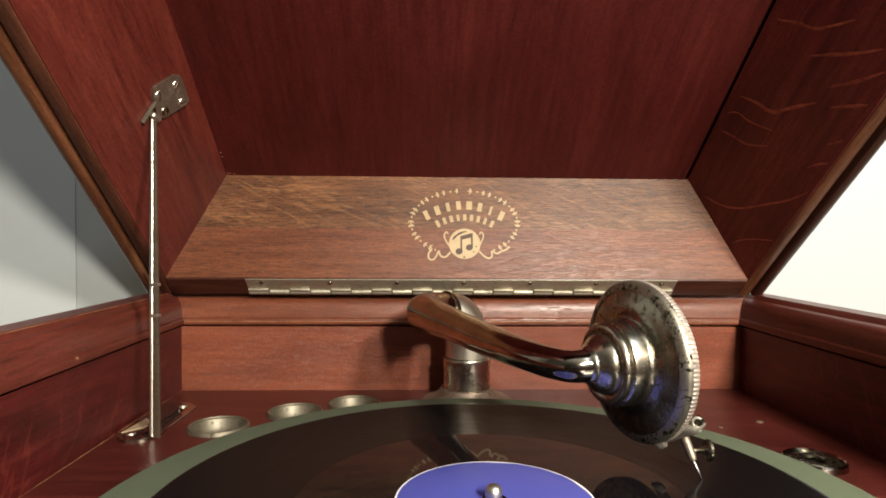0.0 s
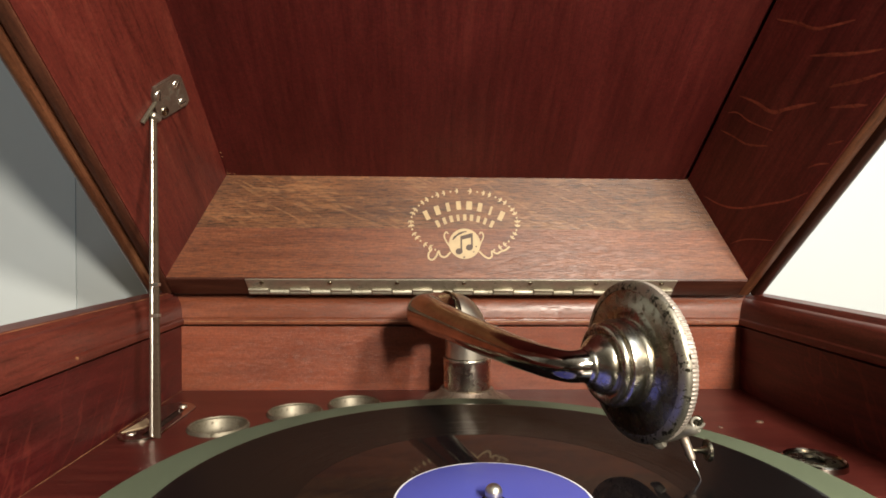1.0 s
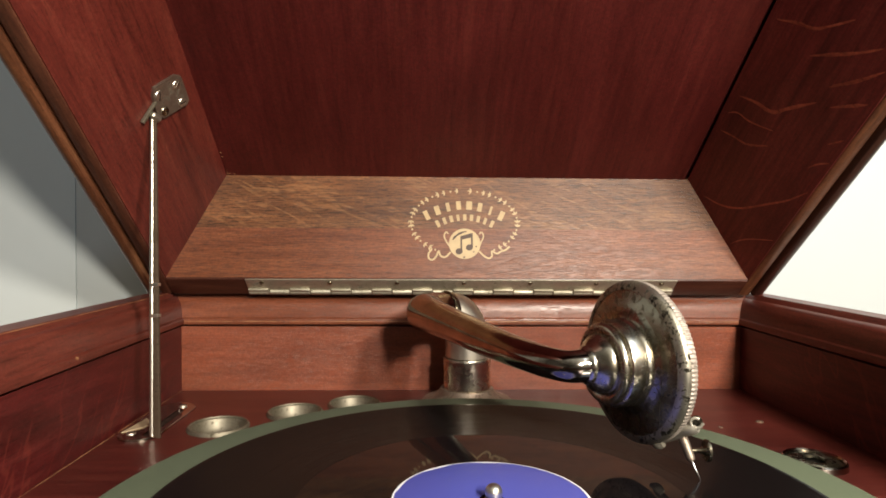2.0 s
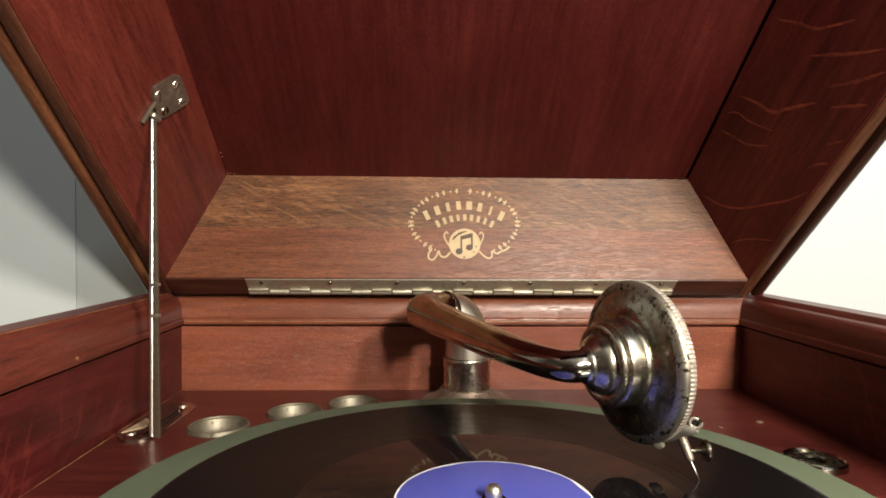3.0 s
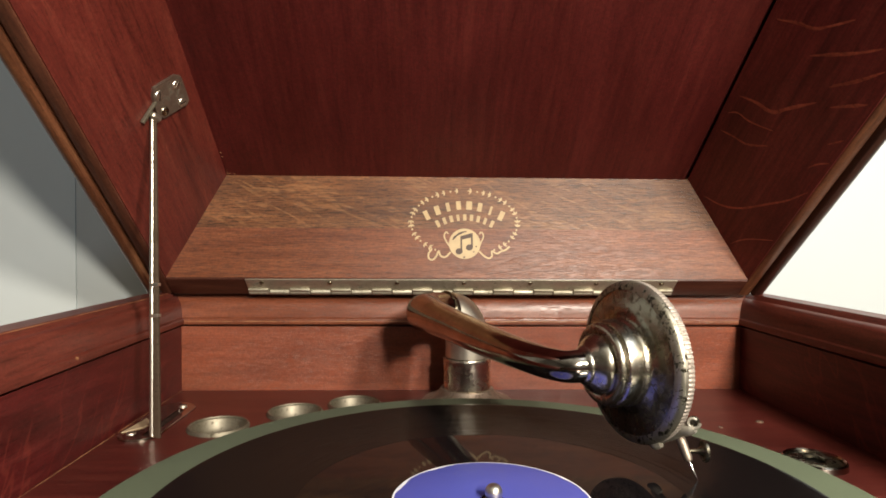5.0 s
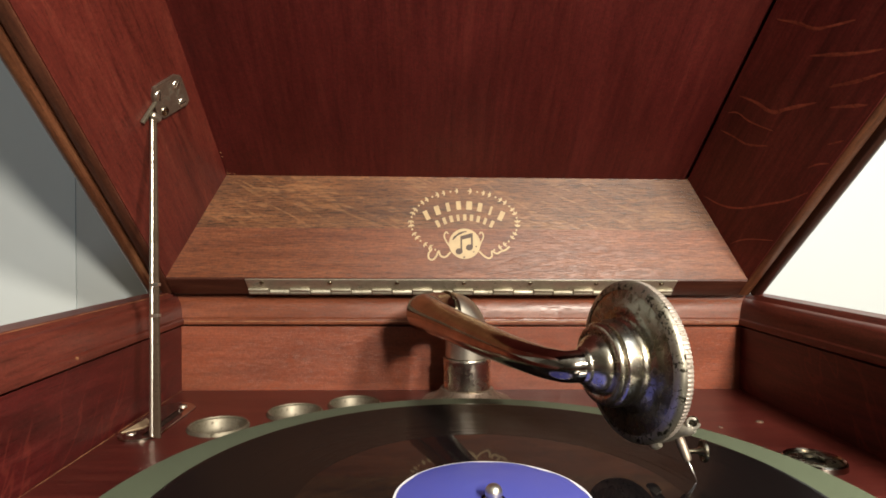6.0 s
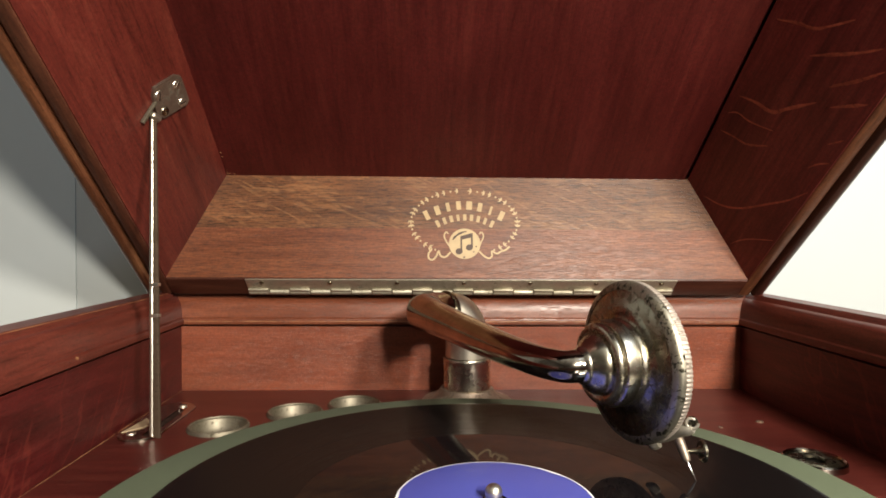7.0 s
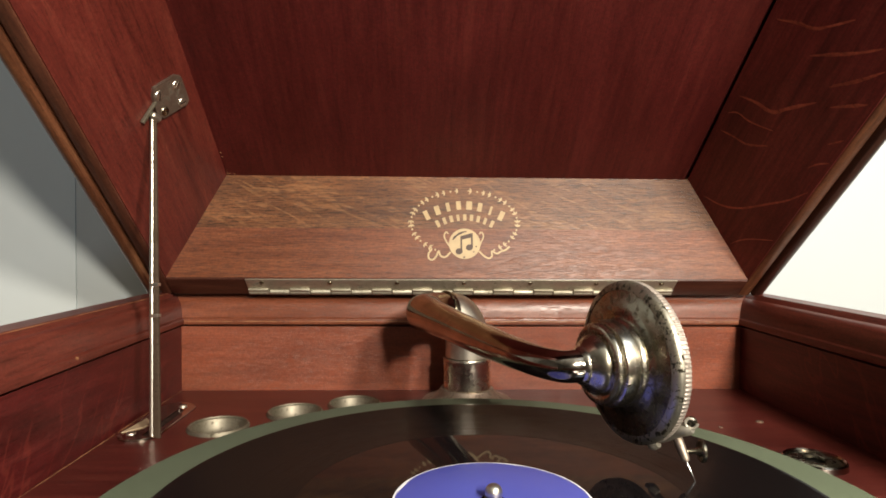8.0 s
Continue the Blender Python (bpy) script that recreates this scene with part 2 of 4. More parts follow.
def lathe(profile, m=None, seg=64, bm=None, wobble=None):
    """Turns (radius, height) pairs round the z axis of m."""
    bm = bm or bmesh.new()
    m = m or Matrix()
    rings = []
    for r, z in profile:
        if r < 1e-6:
            rings.append([bm.verts.new(m @ Vector((0, 0, z)))])
        else:
            rings.append([bm.verts.new(m @ Vector((r * (wobble(i) if wobble else 1) * math.cos(2 * math.pi * i / seg),
                                                    r * (wobble(i) if wobble else 1) * math.sin(2 * math.pi * i / seg), z))) for i in range(seg)])
    for a, b in zip(rings, rings[1:]):
        for i in range(seg):
            j = (i + 1) % seg
            q = [a[0]] if len(a) == 1 else [a[i], a[j]]
            q += [b[0]] if len(b) == 1 else [b[j], b[i]]
            if len(q) > 2:
                bm.faces.new(q)
    return bm


def smooth_path(pts, steps=6):
    """Catmull-Rom through points with any number of values."""
    ps = [np.array(p, float) for p in pts]
    ps = [2 * ps[0] - ps[1]] + ps + [2 * ps[-1] - ps[-2]]
    out = []
    for i in range(1, len(ps) - 2):
        for k in range(steps):
            t = k / steps
            a, b, c, d = ps[i - 1:i + 3]
            out.append(0.5 * (2 * b + (c - a) * t + (2 * a - 5 * b + 4 * c - d) * t * t + (3 * b - a - 3 * c + d) * t ** 3))
    out.append(ps[-2])
    return out


def tube(pts, seg=32, bm=None, flat=1.0, caps=True):
    """A round tube along rows (x, y, z, radius)."""
    bm = bm or bmesh.new()
    P = [Vector(p[:3]) for p in pts]
    side = None
    rings = []
    for i, c in enumerate(P):
        d = (P[min(i + 1, len(P) - 1)] - P[max(i - 1, 0)]).normalized()
        if side is None:
            side = d.orthogonal().normalized()
        side = (side - d * side.dot(d)).normalized()
        up = d.cross(side)
        r = float(pts[i][3])
        rings.append([bm.verts.new(c + r * (math.cos(2 * math.pi * k / seg) * side + flat * math.sin(2 * math.pi * k / seg) * up)) for k in range(seg)])
    for a, b in zip(rings, rings[1:]):
        for i in range(seg):
            j = (i + 1) % seg
            bm.faces.new((a[i], a[j], b[j], b[i]))
    if caps:
        bm.faces.new(rings[0])
        bm.faces.new(rings[-1])
    return bm


def along(a, b):
    """A pose at a whose z axis points to b."""
    d = Vector(b) - Vector(a)
    return Matrix.Translation(a) @ d.to_track_quat("Z", "Y").to_matrix().to_4x4()


def sweep(bm, profile, ends):
    """A moulding: profile points (out, up) carried between two mitred ends; ends are functions of (out, up)."""
    rows = [[bm.verts.new(e(o, u)) for o, u in profile] for e in ends]
    k = len(profile)
    for i in range(k):
        j = (i + 1) % k
        bm.faces.new((rows[0][i], rows[0][j], rows[1][j], rows[1][i]))
    bm.faces.new(rows[0])
    bm.faces.new(rows[1])
    return bm


def slotted_screw(m, r, parent, material=None, name="screw"):
    """A round screw head with a slot, its axis along z of m."""
    bm = lathe([(0, r * 0.42), (r * 0.55, r * 0.38), (r * 0.88, r * 0.22), (r, 0.0), (r, -r * 0.3)], m, 20)
    slot = block(-r * 0.8, r * 0.8, -r * 0.10, r * 0.10, r * 0.28, r * 0.46)
    slot.transform(m)
    ob = part(name, bm, material or NICKEL, parent)
    part("slot", slot, DARK_METAL, parent if parent.parent and parent.parent.parent else ob)
    return ob


# ---- the room ----
def room():
    x0, x1, y0, y1, z0, z1, t = -2.4, 2.6, -4.2, 0.335, FLOOR, 1.75, 0.1
    tagged(part("floor", block(x0 - t, x1 + t, y0 - t, y1 + t, z0 - t, z0), FLOORING), "plain brown boarded floor of the room", "floor", kind="structure")
    tagged(part("ceiling", block(x0 - t, x1 + t, y0 - t, y1 + t, z1, z1 + t), WALL), "plain white painted ceiling", "ceiling", kind="structure")
    north = tagged(part("wall_north", block(x0, x1, y1 + 0.012, y1 + t, z0, z1), WALL), "smooth pale panelled wall behind the cabinet", "wall", kind="structure")
    part("panel", block(x0, -0.3357, y1, y1 + 0.012, z0, z1, 0.001), WALL, north)
    part("panel", block(-0.3350, x1, y1, y1 + 0.012, z0, z1, 0.001), WALL, north)
    for name, b in (("wall_south", (x0, x1, y0 - t, y0)), ("wall_west", (x0 - t, x0, y0 - t, y1 + t)), ("wall_east", (x1, x1 + t, y0 - t, y1 + t))):
        tagged(part(name, block(*b, z0, z1), ROOM_PAINT), "plain dull-painted wall", "wall", kind="structure")


room()


# ---- the cabinet ----
def cabinet():
    cab = thing("gramophone_cabinet", (0.01, 0.03, FLOOR), "red-brown stained oak gramophone cabinet with open top", "cabinet")
    cab_inv = Matrix.Translation((-0.01, -0.03, -FLOOR))

    def piece(name, bm, mat, label=""):
        bm.transform(cab_inv)
        return part(name, bm, mat, cab, label)

    T = 0.0265
    xo0, xo1, yo1, yo0 = XL - T, XR + T - 0.007, YB + T, YF - T
    low = FLOOR + 0.06
    piece("back_wall", block(xo0 + 0.002, xo1 - 0.002, YB, yo1, low, MOULD - 0.0031), W_BACK)
    piece("side_wall", block(xo0, XL, YF, YB, low, MOULD - 0.0031), W_SIDE)
    piece("side_wall", block(XR, xo1, YF, YB, low, MOULD - 0.0031), W_SIDE)
    piece("front_wall", block(xo0 + 0.002, xo1 - 0.002, yo0, YF, low, MOULD - 0.0031), W_BACK)
    piece("plinth", block(xo0 - 0.012, xo1 + 0.012, yo0 - 0.012, yo1, FLOOR, low, 0.004), W_RIMX)
    piece("motor_board", block(XL + 0.0006, XR - 0.0006, YF + 0.0006, YB - 0.0006, BOARD - 0.018, BOARD), W_BOARD)
    # cove moulding: (out from the wall's face towards the middle, height)
    h = RIM - MOULD
    prof = [(-T, MOULD - 0.0030), (-0.0045, MOULD - 0.0030), (-0.0045, MOULD - 0.0010), (0.0026, MOULD - 0.0010), (0.0032, MOULD + 0.0012), (0.0026, MOULD + 0.0036), (0.0012, MOULD + 0.0046)]
    prof += [(0.0010 - 0.0078 * (1 - math.cos(a)) , MOULD + 0.0048 + (h - 0.0085) * math.sin(a)) for a in np.linspace(0.1, math.pi / 2, 8)]
    prof += [(-0.0082, RIM - 0.0016), (-0.0096, RIM), (-T + 0.002, RIM), (-T, RIM - 0.002)]
    left = [lambda o, u: (XL + o, YF + o, u), lambda o, u: (XL + o, YB - o, u)]
    right = [lambda o, u: (XR - o * (T - 0.007 if o == -T else 1 * T) / T, YF + o, u), lambda o, u: (XR - o * (T - 0.007 if o == -T else 1 * T) / T, YB - o, u)]
    back = [lambda o, u: (XL + o, YB - o, u), lambda o, u: (XR - o * (T - 0.007 if o == -T else 1 * T) / T, YB - o, u)]
    front = [lambda o, u: (XL + o, YF + o, u), lambda o, u: (XR - o * (T - 0.007 if o == -T else 1 * T) / T, YF + o, u)]
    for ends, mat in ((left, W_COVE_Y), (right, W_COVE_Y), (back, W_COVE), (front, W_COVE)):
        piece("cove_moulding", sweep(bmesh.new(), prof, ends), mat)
    # light wear along edges, a painted highlight on the back bead, and a few chips
    rnd = random.Random(11)

    def worn(name, a, b, r, n=26):
        a, b = Vector(a), Vector(b)
        rows = []
        for i in range(n + 1):
            p = a.lerp(b, i / n)
            rows.append((*p, r * (0.35 + 0.9 * rnd.random())))
        piece(name, tube(rows, 8), WEAR_GLINT)

    worn("worn_glint_edge", (XL - 0.0090, YF + 0.005, RIM - 0.0006), (XL - 0.0090, YB - 0.004, RIM - 0.0006), 0.00026, 60)
    worn("worn_glint_edge", (XL + 0.0003, YF + 0.02, BOARD + 0.0002), (XL + 0.0003, YB - 0.003, BOARD + 0.0002), 0.00018, 60)
    # this line is no wear: it paints the highlight on the back moulding's bead
    worn("worn_glint_edge", (XL + 0.002, YB - 0.0030, MOULD + 0.0014), (XR - 0.002, YB - 0.0030, MOULD + 0.0014), 0.00038, 90)
    for x, y, z, r in ((XL + 0.0026, 0.124, MOULD + 0.0030, 0.0013), (XL - 0.0030, 0.035, MOULD + 0.0120, 0.0007), (XL - 0.0050, 0.105, RIM - 0.010, 0.0005), (0.205, YB - 0.0030, MOULD + 0.001, 0.0008), (XR - 0.002, 0.12, MOULD + 0.003, 0.0008)):
        bm = bmesh.new()
        bmesh.ops.create_icosphere(bm, subdivisions=1, radius=r)
        for v in bm.verts:
            v.co *= 0.7 + 0.5 * rnd.random()
        bm.transform(Matrix.Translation((x, y, z)))
        piece("chip", bm, WEAR_GLINT)
    return cab


cabinet()

LID = pose(CX, YH, RIM, -TH)     # lid space: x across, -y from the hinge to the front, z from the rim to the top


def lid():
    ld = thing("cabinet_lid", LID, "raised red-brown oak cabinet lid with sloping inner panels", "lid")
    tb, ts = math.tan(SB), math.tan(SS)
    wt = WB - LH * ts
    vb, vf = V0 + LH * tb, VF - LH * tb
    k = 0.014
    # inner corners at the rim (a) and at the top (b), and the outer ones
    a = [(-WB, -V0, 0), (WB, -V0, 0), (WB, -VF, 0), (-WB, -VF, 0)]
    b = [(-wt, -vb, LH), (wt, -vb, LH), (wt, -vf, LH), (-wt, -vf, LH)]
    ao = [(-WO + 0.002, -0.002, 0.0), (WO - 0.002, -0.002, 0.0), (WO - 0.002, -VF - V0, 0.0), (-WO + 0.002, -VF - V0, 0.0)]
    bo = [(-wt - 0.01, -vb + 0.01, LH + k), (wt + 0.01, -vb + 0.01, LH + k), (wt + 0.01, -vf - 0.01, LH + k), (-wt - 0.01, -vf - 0.01, LH + k)]
    up = Vector((0, 0, 0.003))
    # the back panel is glued up of two boards
    f = 0.475
    am = [Vector(a[i]).lerp(Vector(b[i]), f) for i in (0, 1)]
    aom = [(Vector(ao[i]) + up).lerp(Vector(bo[i]), f) for i in (0, 1)]
    part("back_board", hexa(bmesh.new(), [a[0], a[1], am[1], am[0]], [Vector(ao[0]) + up, Vector(ao[1]) + up, aom[1], aom[0]]), W_PANEL2, ld, "reddish lower board")
    part("back_board", hexa(bmesh.new(), [am[0], am[1], b[1], b[0]], [aom[0], aom[1], bo[1], bo[0]]), W_PANEL, ld, "yellowish figured upper board")
    for (i, j), name, mat in (((1, 2), "side_panel", W_LIDR), ((2, 3), "front_panel", W_TOP), ((3, 0), "side_panel", W_LIDL)):
        bm = hexa(bmesh.new(), [Vector(a[i]) + up * 0.0, Vector(a[j]) + up * 0.0, b[j], b[i]], [Vector(ao[i]) + up, Vector(ao[j]) + up, bo[j], bo[i]])
        part(name, bm, mat, ld)
    inset = [Vector(p) + Vector((-0.0034 if p[0] > 0 else 0.0, 0, -0.0001)) for p in b]
    part("top_panel", hexa(bmesh.new(), inset, bo), W_TOP, ld)
    # rim rails with a rounded bead and a groove, below the panels: (distance from outer edge, depth)
    w = WO - WB
    bead = [(0, 0.003), (0, -0.0005), (0.001, -0.0022), (0.003, -0.0034), (0.0055, -0.0036), (0.0078, -0.0028), (0.0090, -0.0010), (0.0092, 0.0020), (0.0092, 0.003)]
    prof = [(0.0094, 0.003), (0.0094, 0.0012), (0.0104, 0.0006), (0.0112, -0.0006), (0.0124, -0.0014), (w - 0.003, -0.0014), (w - 0.0012, -0.0006), (w, 0.0014), (w, 0.003)]
    for s in (-1, 1):
        # painted light: the left bead and the right rail take the lit tone
        part("rim_bead", sweep(bmesh.new(), bead, [lambda o, u: (s * (WO - o), -0.0008, u), lambda o, u: (s * (WO - o), -VF - V0, u)]), W_RIM_LIT if s < 0 else W_RIM_SHADED, ld, "rounded rim bead")
        part("rim_rail", sweep(bmesh.new(), prof, [lambda o, u: (s * (WO - o), -0.0008, u), lambda o, u: (s * (WO - o), -VF - V0, u)]), W_RAIL if s < 0 else W_RIM_LIT, ld)
    bk = [(0.0, 0.003), (0.0, -0.0010), (0.001, -0.0016), (V0 - 0.003, -0.0016), (V0 - 0.0012, -0.0012), (V0 - 0.0004, 0.0), (V0 - 0.0002, 0.003)]
    part("rim_rail", sweep(bmesh.new(), bk, [lambda o, u: (-WB, -o, u), lambda o, u: (WB, -o, u)]), W_RIMX, ld)
    part("rim_rail", sweep(bmesh.new(), bk, [lambda o, u: (-WB, -VF - V0 + o, u), lambda o, u: (WB, -VF - V0 + o, u)]), W_RIMX, ld)
    return ld


the_lid = lid()


def ray_flecks(ld):
    """Bright medullary rays that cross the grain of the right side panel: rows of (from the hinge, up the panel), in mm."""
    panel = [o for o in ld.children if o.name.startswith("side_panel")][0]
    c, s = math.cos(SS), math.sin(SS)
    rows = (((207, 83), (212, 70), (215, 58), (220, 51), (232, 38)), ((200, 51), (207, 41), (216, 28), (227, 15)), ((191, 30), (203, 18), (217, 7)),
            ((147, 82), (151, 68), (153, 54), (163, 45), (178, 31)), ((181, 22), (191, 10), (196, 4)), ((130, 84), (135, 77), (136, 65), (142, 46)),
            ((114, 83), (117, 71), (120, 58), (130, 44)), ((160, 10), (165, 6), (169, 3)), ((137, 12), (144, 8), (150, 2)),
            ((53, 70), (60, 51), (72, 36), (93, 20), (107, 10), (123, 2)), ((37, 28), (48, 22), (57, 15), (70, 2)))
    broad = (1.0, 1.0, 1.1, 1.35, 0.9, 0.6, 0.75, 0.6, 0.6, 0.8, 0.45)
    for k, (row, wide) in enumerate(zip(rows, broad)):
        bm = bmesh.new()
        pts = smooth_path([(a * 0.001, b * 0.001) for a, b in row], 6)
        pairs = []
        for i, p in enumerate(pts):
            d = pts[min(i + 1, len(pts) - 1)] - pts[max(i - 1, 0)]
            d = d / np.linalg.norm(d)
            f = i / (len(pts) - 1)
            w = 0.0031 * wide * (0.22 + 0.78 * math.sin(math.pi * f) ** 0.6) * (0.8 + 0.35 * noise.noise((k * 3.1, f * 6, 0)))
            ring = [bm.verts.new((WB - v * s - h * c, -u, v * c - h * s)) for u, v, h in ((p[0] - d[1] * w, p[1] + d[0] * w, -0.0002), (p[0], p[1], 0.00014), (p[0] + d[1] * w, p[1] - d[0] * w, -0.0002))]
            pairs.append(ring)
        for q, r in zip(pairs, pairs[1:]):
            for j in (0, 1):
                bm.faces.new((q[j], q[j + 1], r[j + 1], r[j]))
        part("ray_fleck", bm, W_FLECK, panel, "bright wavy ray fleck" if k == 0 else "")


ray_flecks(the_lid)


def corner_dust(ld):
    rnd = random.Random(21)
    bm = bmesh.new()
    wt, vb = WB - LH * math.tan(SS), V0 + LH * math.tan(SB)
    for i in range(18):
        f = rnd.random() ** 2
        along_back = i % 2
        x = -wt + (0.13 * f if along_back else 0.0008)
        y = -vb - (0.0012 if along_back else 0.10 * f)
        r = 0.00018 + 0.0003 * rnd.random() * (1 - f)
        bmesh.ops.create_icosphere(bm, subdivisions=1, radius=r, matrix=Matrix.Translation((x + 0.0012 * rnd.random(), y - 0.0012 * rnd.random(), LH - r)))
    tagged(part("corner_dust", bm, WEAR_GLINT, ld, "crumbs of pale dust in the corner"), kind="stuff")


corner_dust(the_lid)


def decal(ld):
    """The gilt transfer on the lid's back panel: plain strokes, a wreath, a disc and ribbons."""
    c, s = math.cos(SB), math.sin(SB)
    # panel space: x across, y up the panel, z out of it towards the viewer
    m = Matrix(((1, 0, 0, 0.0022), (0, -s, -c, -V0), (0, c, -s, 0), (0, 0, 0, 1)))
    e = 0.00025

    def plate(bm, outline, z=e, z0=0.00002):
        top = [bm.verts.new((x, y, z)) for x, y in outline]
        bot = [bm.verts.new((x, y, z0)) for x, y in outline]
        bm.faces.new(top)
        n = len(top)
        for i in range(n):
            bm.faces.new((top[i], bot[i], bot[(i + 1) % n], top[(i + 1) % n]))

    def strip(bm, pts, width, z=e):
        L, R = [], []
        for i, p in enumerate(pts):
            q0, q1 = pts[max(i - 1, 0)], pts[min(i + 1, len(pts) - 1)]
            d = Vector((q1[0] - q0[0], q1[1] - q0[1])).normalized()
            w = (width[i] if isinstance(width, list) else width) / 2
            L.append((p[0] - d.y * w, p[1] + d.x * w))
            R.append((p[0] + d.y * w, p[1] - d.x * w))
        for i in range(len(pts) - 1):
            plate(bm, [L[i], L[i + 1], R[i + 1], R[i]], z)

    root = part("decal", lathe([(0, e), (0.0128, e), (0.0128, 0.0)], m @ Matrix.Translation((0.0006, 0.0287, 0)), 48), GILT, ld, "gilt transfer with a disc, wreath and ribbons")
    # two arched rows of plain bars
    for half, xm, y0, sag, hgt, widths in ((0.0307, 0.0004, 0.0618, 0.0090, 0.0074, (56, 64, 46, 58, 74, 56, 30, 62)), (0.0221, 0.0010, 0.0512, 0.0056, 0.0054, (42, 40, 42, 36, 42, 42, 42, 36, 42))):
        count = len(widths)
        for i, wid in enumerate(widths):
            f = -1 + 2 * i / (count - 1)
            w, h = wid * 0.5e-4 * 0.66, hgt * (0.5 + 0.06 * f * f)
            bm = bmesh.new()
            c0 = 0.18 * w
            plate(bm, [(-w + c0, -h), (w - c0, -h), (w, -h + c0), (w, h - c0), (w - c0, h), (-w + c0, h), (-w, h - c0), (-w, -h + c0)])
            bm.transform(m @ pose(xm + half * f, y0 - sag * f * f, 0, 0, 0, -26 * f))
            part("bar", bm, GILT_WORN, root)
    rnd = random.Random(4)
    # wreath of small leaves on an oval
    bm = bmesh.new()
    for i in range(48):
        a = math.pi / 2 + 0.13 + (2 * math.pi - 0.26) * i / 47
        x, y = 0.0006 + 0.0437 * math.cos(a), 0.0468 + 0.0278 * math.sin(a)
        if y < 0.0225 + 0.004 and abs(x) < 0.021:
            continue
        ta = math.atan2(0.0285 * math.cos(a), -0.0447 * math.sin(a))
        kind = i % 3
        if kind == 1:
            n = 8
            plate(bm, [(x + 0.0008 * math.cos(6.283 * j / n), y + 0.0008 * math.sin(6.283 * j / n)) for j in range(n)])
            continue
        for da in (-0.9, 0.0, 0.9):
            L, W = 0.0029 + rnd.random() * 0.0008, 0.00072
            ca, sa = math.cos(ta + da), math.sin(ta + da)
            ox, oy = x - 0.0008 * math.cos(ta), y - 0.0008 * math.sin(ta)
            plate(bm, [(ox, oy), (ox + ca * L * 0.5 - sa * W, oy + sa * L * 0.5 + ca * W), (ox + ca * L, oy + sa * L), (ox + ca * L * 0.5 + sa * W, oy + sa * L * 0.5 - ca * W)], e + 0.00004 * (da + 1))
    bm.transform(m)
    tagged(part("wreath", bm, GILT, root, smooth=0), kind="stuff")
    for sx, end in ((-1, -0.0285), (1, 0.0350)):
        pts = [(sx * 0.0115 + 0.0006, 0.0225), (sx * 0.0165, 0.0185), (sx * 0.0195, 0.0195), (sx * 0.0215, 0.0235), (sx * 0.0240, 0.0190), (sx * 0.0265, 0.0165), (end, 0.0185), (end + sx * 0.0008, 0.0220)]
        if sx > 0:
            pts = [(0.0121, 0.0225), (0.016, 0.0185), (0.020, 0.0165), (0.0225, 0.0185), (0.0225, 0.0225), (0.0265, 0.0205), (0.030, 0.0225), (0.0335, 0.0235), (0.0372, 0.0265)]
        else:
            pts = [(-0.0109, 0.0215), (-0.015, 0.0175), (-0.019, 0.0185), (-0.0205, 0.0225), (-0.0225, 0.0180), (-0.0255, 0.0150), (-0.0285, 0.0165), (-0.0285, 0.0205), (-0.0260, 0.0240)]
        bm = bmesh.new()
        strip(bm, [tuple(p) for p in smooth_path(pts, 5)], 0.0014)
        pts = [(sx * 0.0118 + 0.0006, 0.0260), (sx * 0.0140, 0.0300), (sx * 0.0160, 0.0350), (sx * 0.0145, 0.0385), (sx * 0.0125, 0.0370)]
        strip(bm, [tuple(p) for p in smooth_path(pts, 5)], 0.0011, e * 1.2)
        bm.transform(m)
        part("ribbon", bm, GILT, root)
    # dark plain emblem on the disc
    bm = bmesh.new()
    z = e + 0.00022
    for cx, cy in ((-0.0040, 0.0222), (0.0044, 0.0255)):
        plate(bm, [(cx + 0.0029 * math.cos(t) * 0.95 - 0.0008 * math.sin(t), cy + 0.0024 * math.sin(t) + 0.0009 * math.cos(t)) for t in np.linspace(0, 2 * math.pi, 17)[:-1]], z)
    plate(bm, [(-0.0028, 0.0225), (-0.0015, 0.0225), (-0.0015, 0.0350), (-0.0028, 0.0345)], z + 0.00003)
    plate(bm, [(0.0058, 0.0255), (0.0072, 0.0255), (0.0072, 0.0375), (0.0058, 0.0372)], z + 0.00003)
    plate(bm, [(-0.0028, 0.0318), (0.0072, 0.0342), (0.0072, 0.0378), (-0.0028, 0.0350)], z + 0.00006)
    strip(bm, [(-0.0092, 0.0318), (-0.0078, 0.0338), (-0.0060, 0.0355), (-0.0036, 0.0372), (-0.0008, 0.0384), (0.0024, 0.0390)], [0.0008, 0.0017, 0.0013, 0.0018, 0.0012, 0.0007], z + 0.00009)
    for cx, cy, r in ((0.0000, 0.0172, 0.0008), (0.0099, 0.0262, 0.0007), (0.0078, 0.0218, 0.0006)):
        plate(bm, [(cx + r * math.cos(t), cy + r * math.sin(t)) for t in np.linspace(0, 2 * math.pi, 9)[:-1]], z)
    bm.transform(m)
    part("emblem", bm, INK, root, "dark emblem printed on the gilt disc")


decal(the_lid)


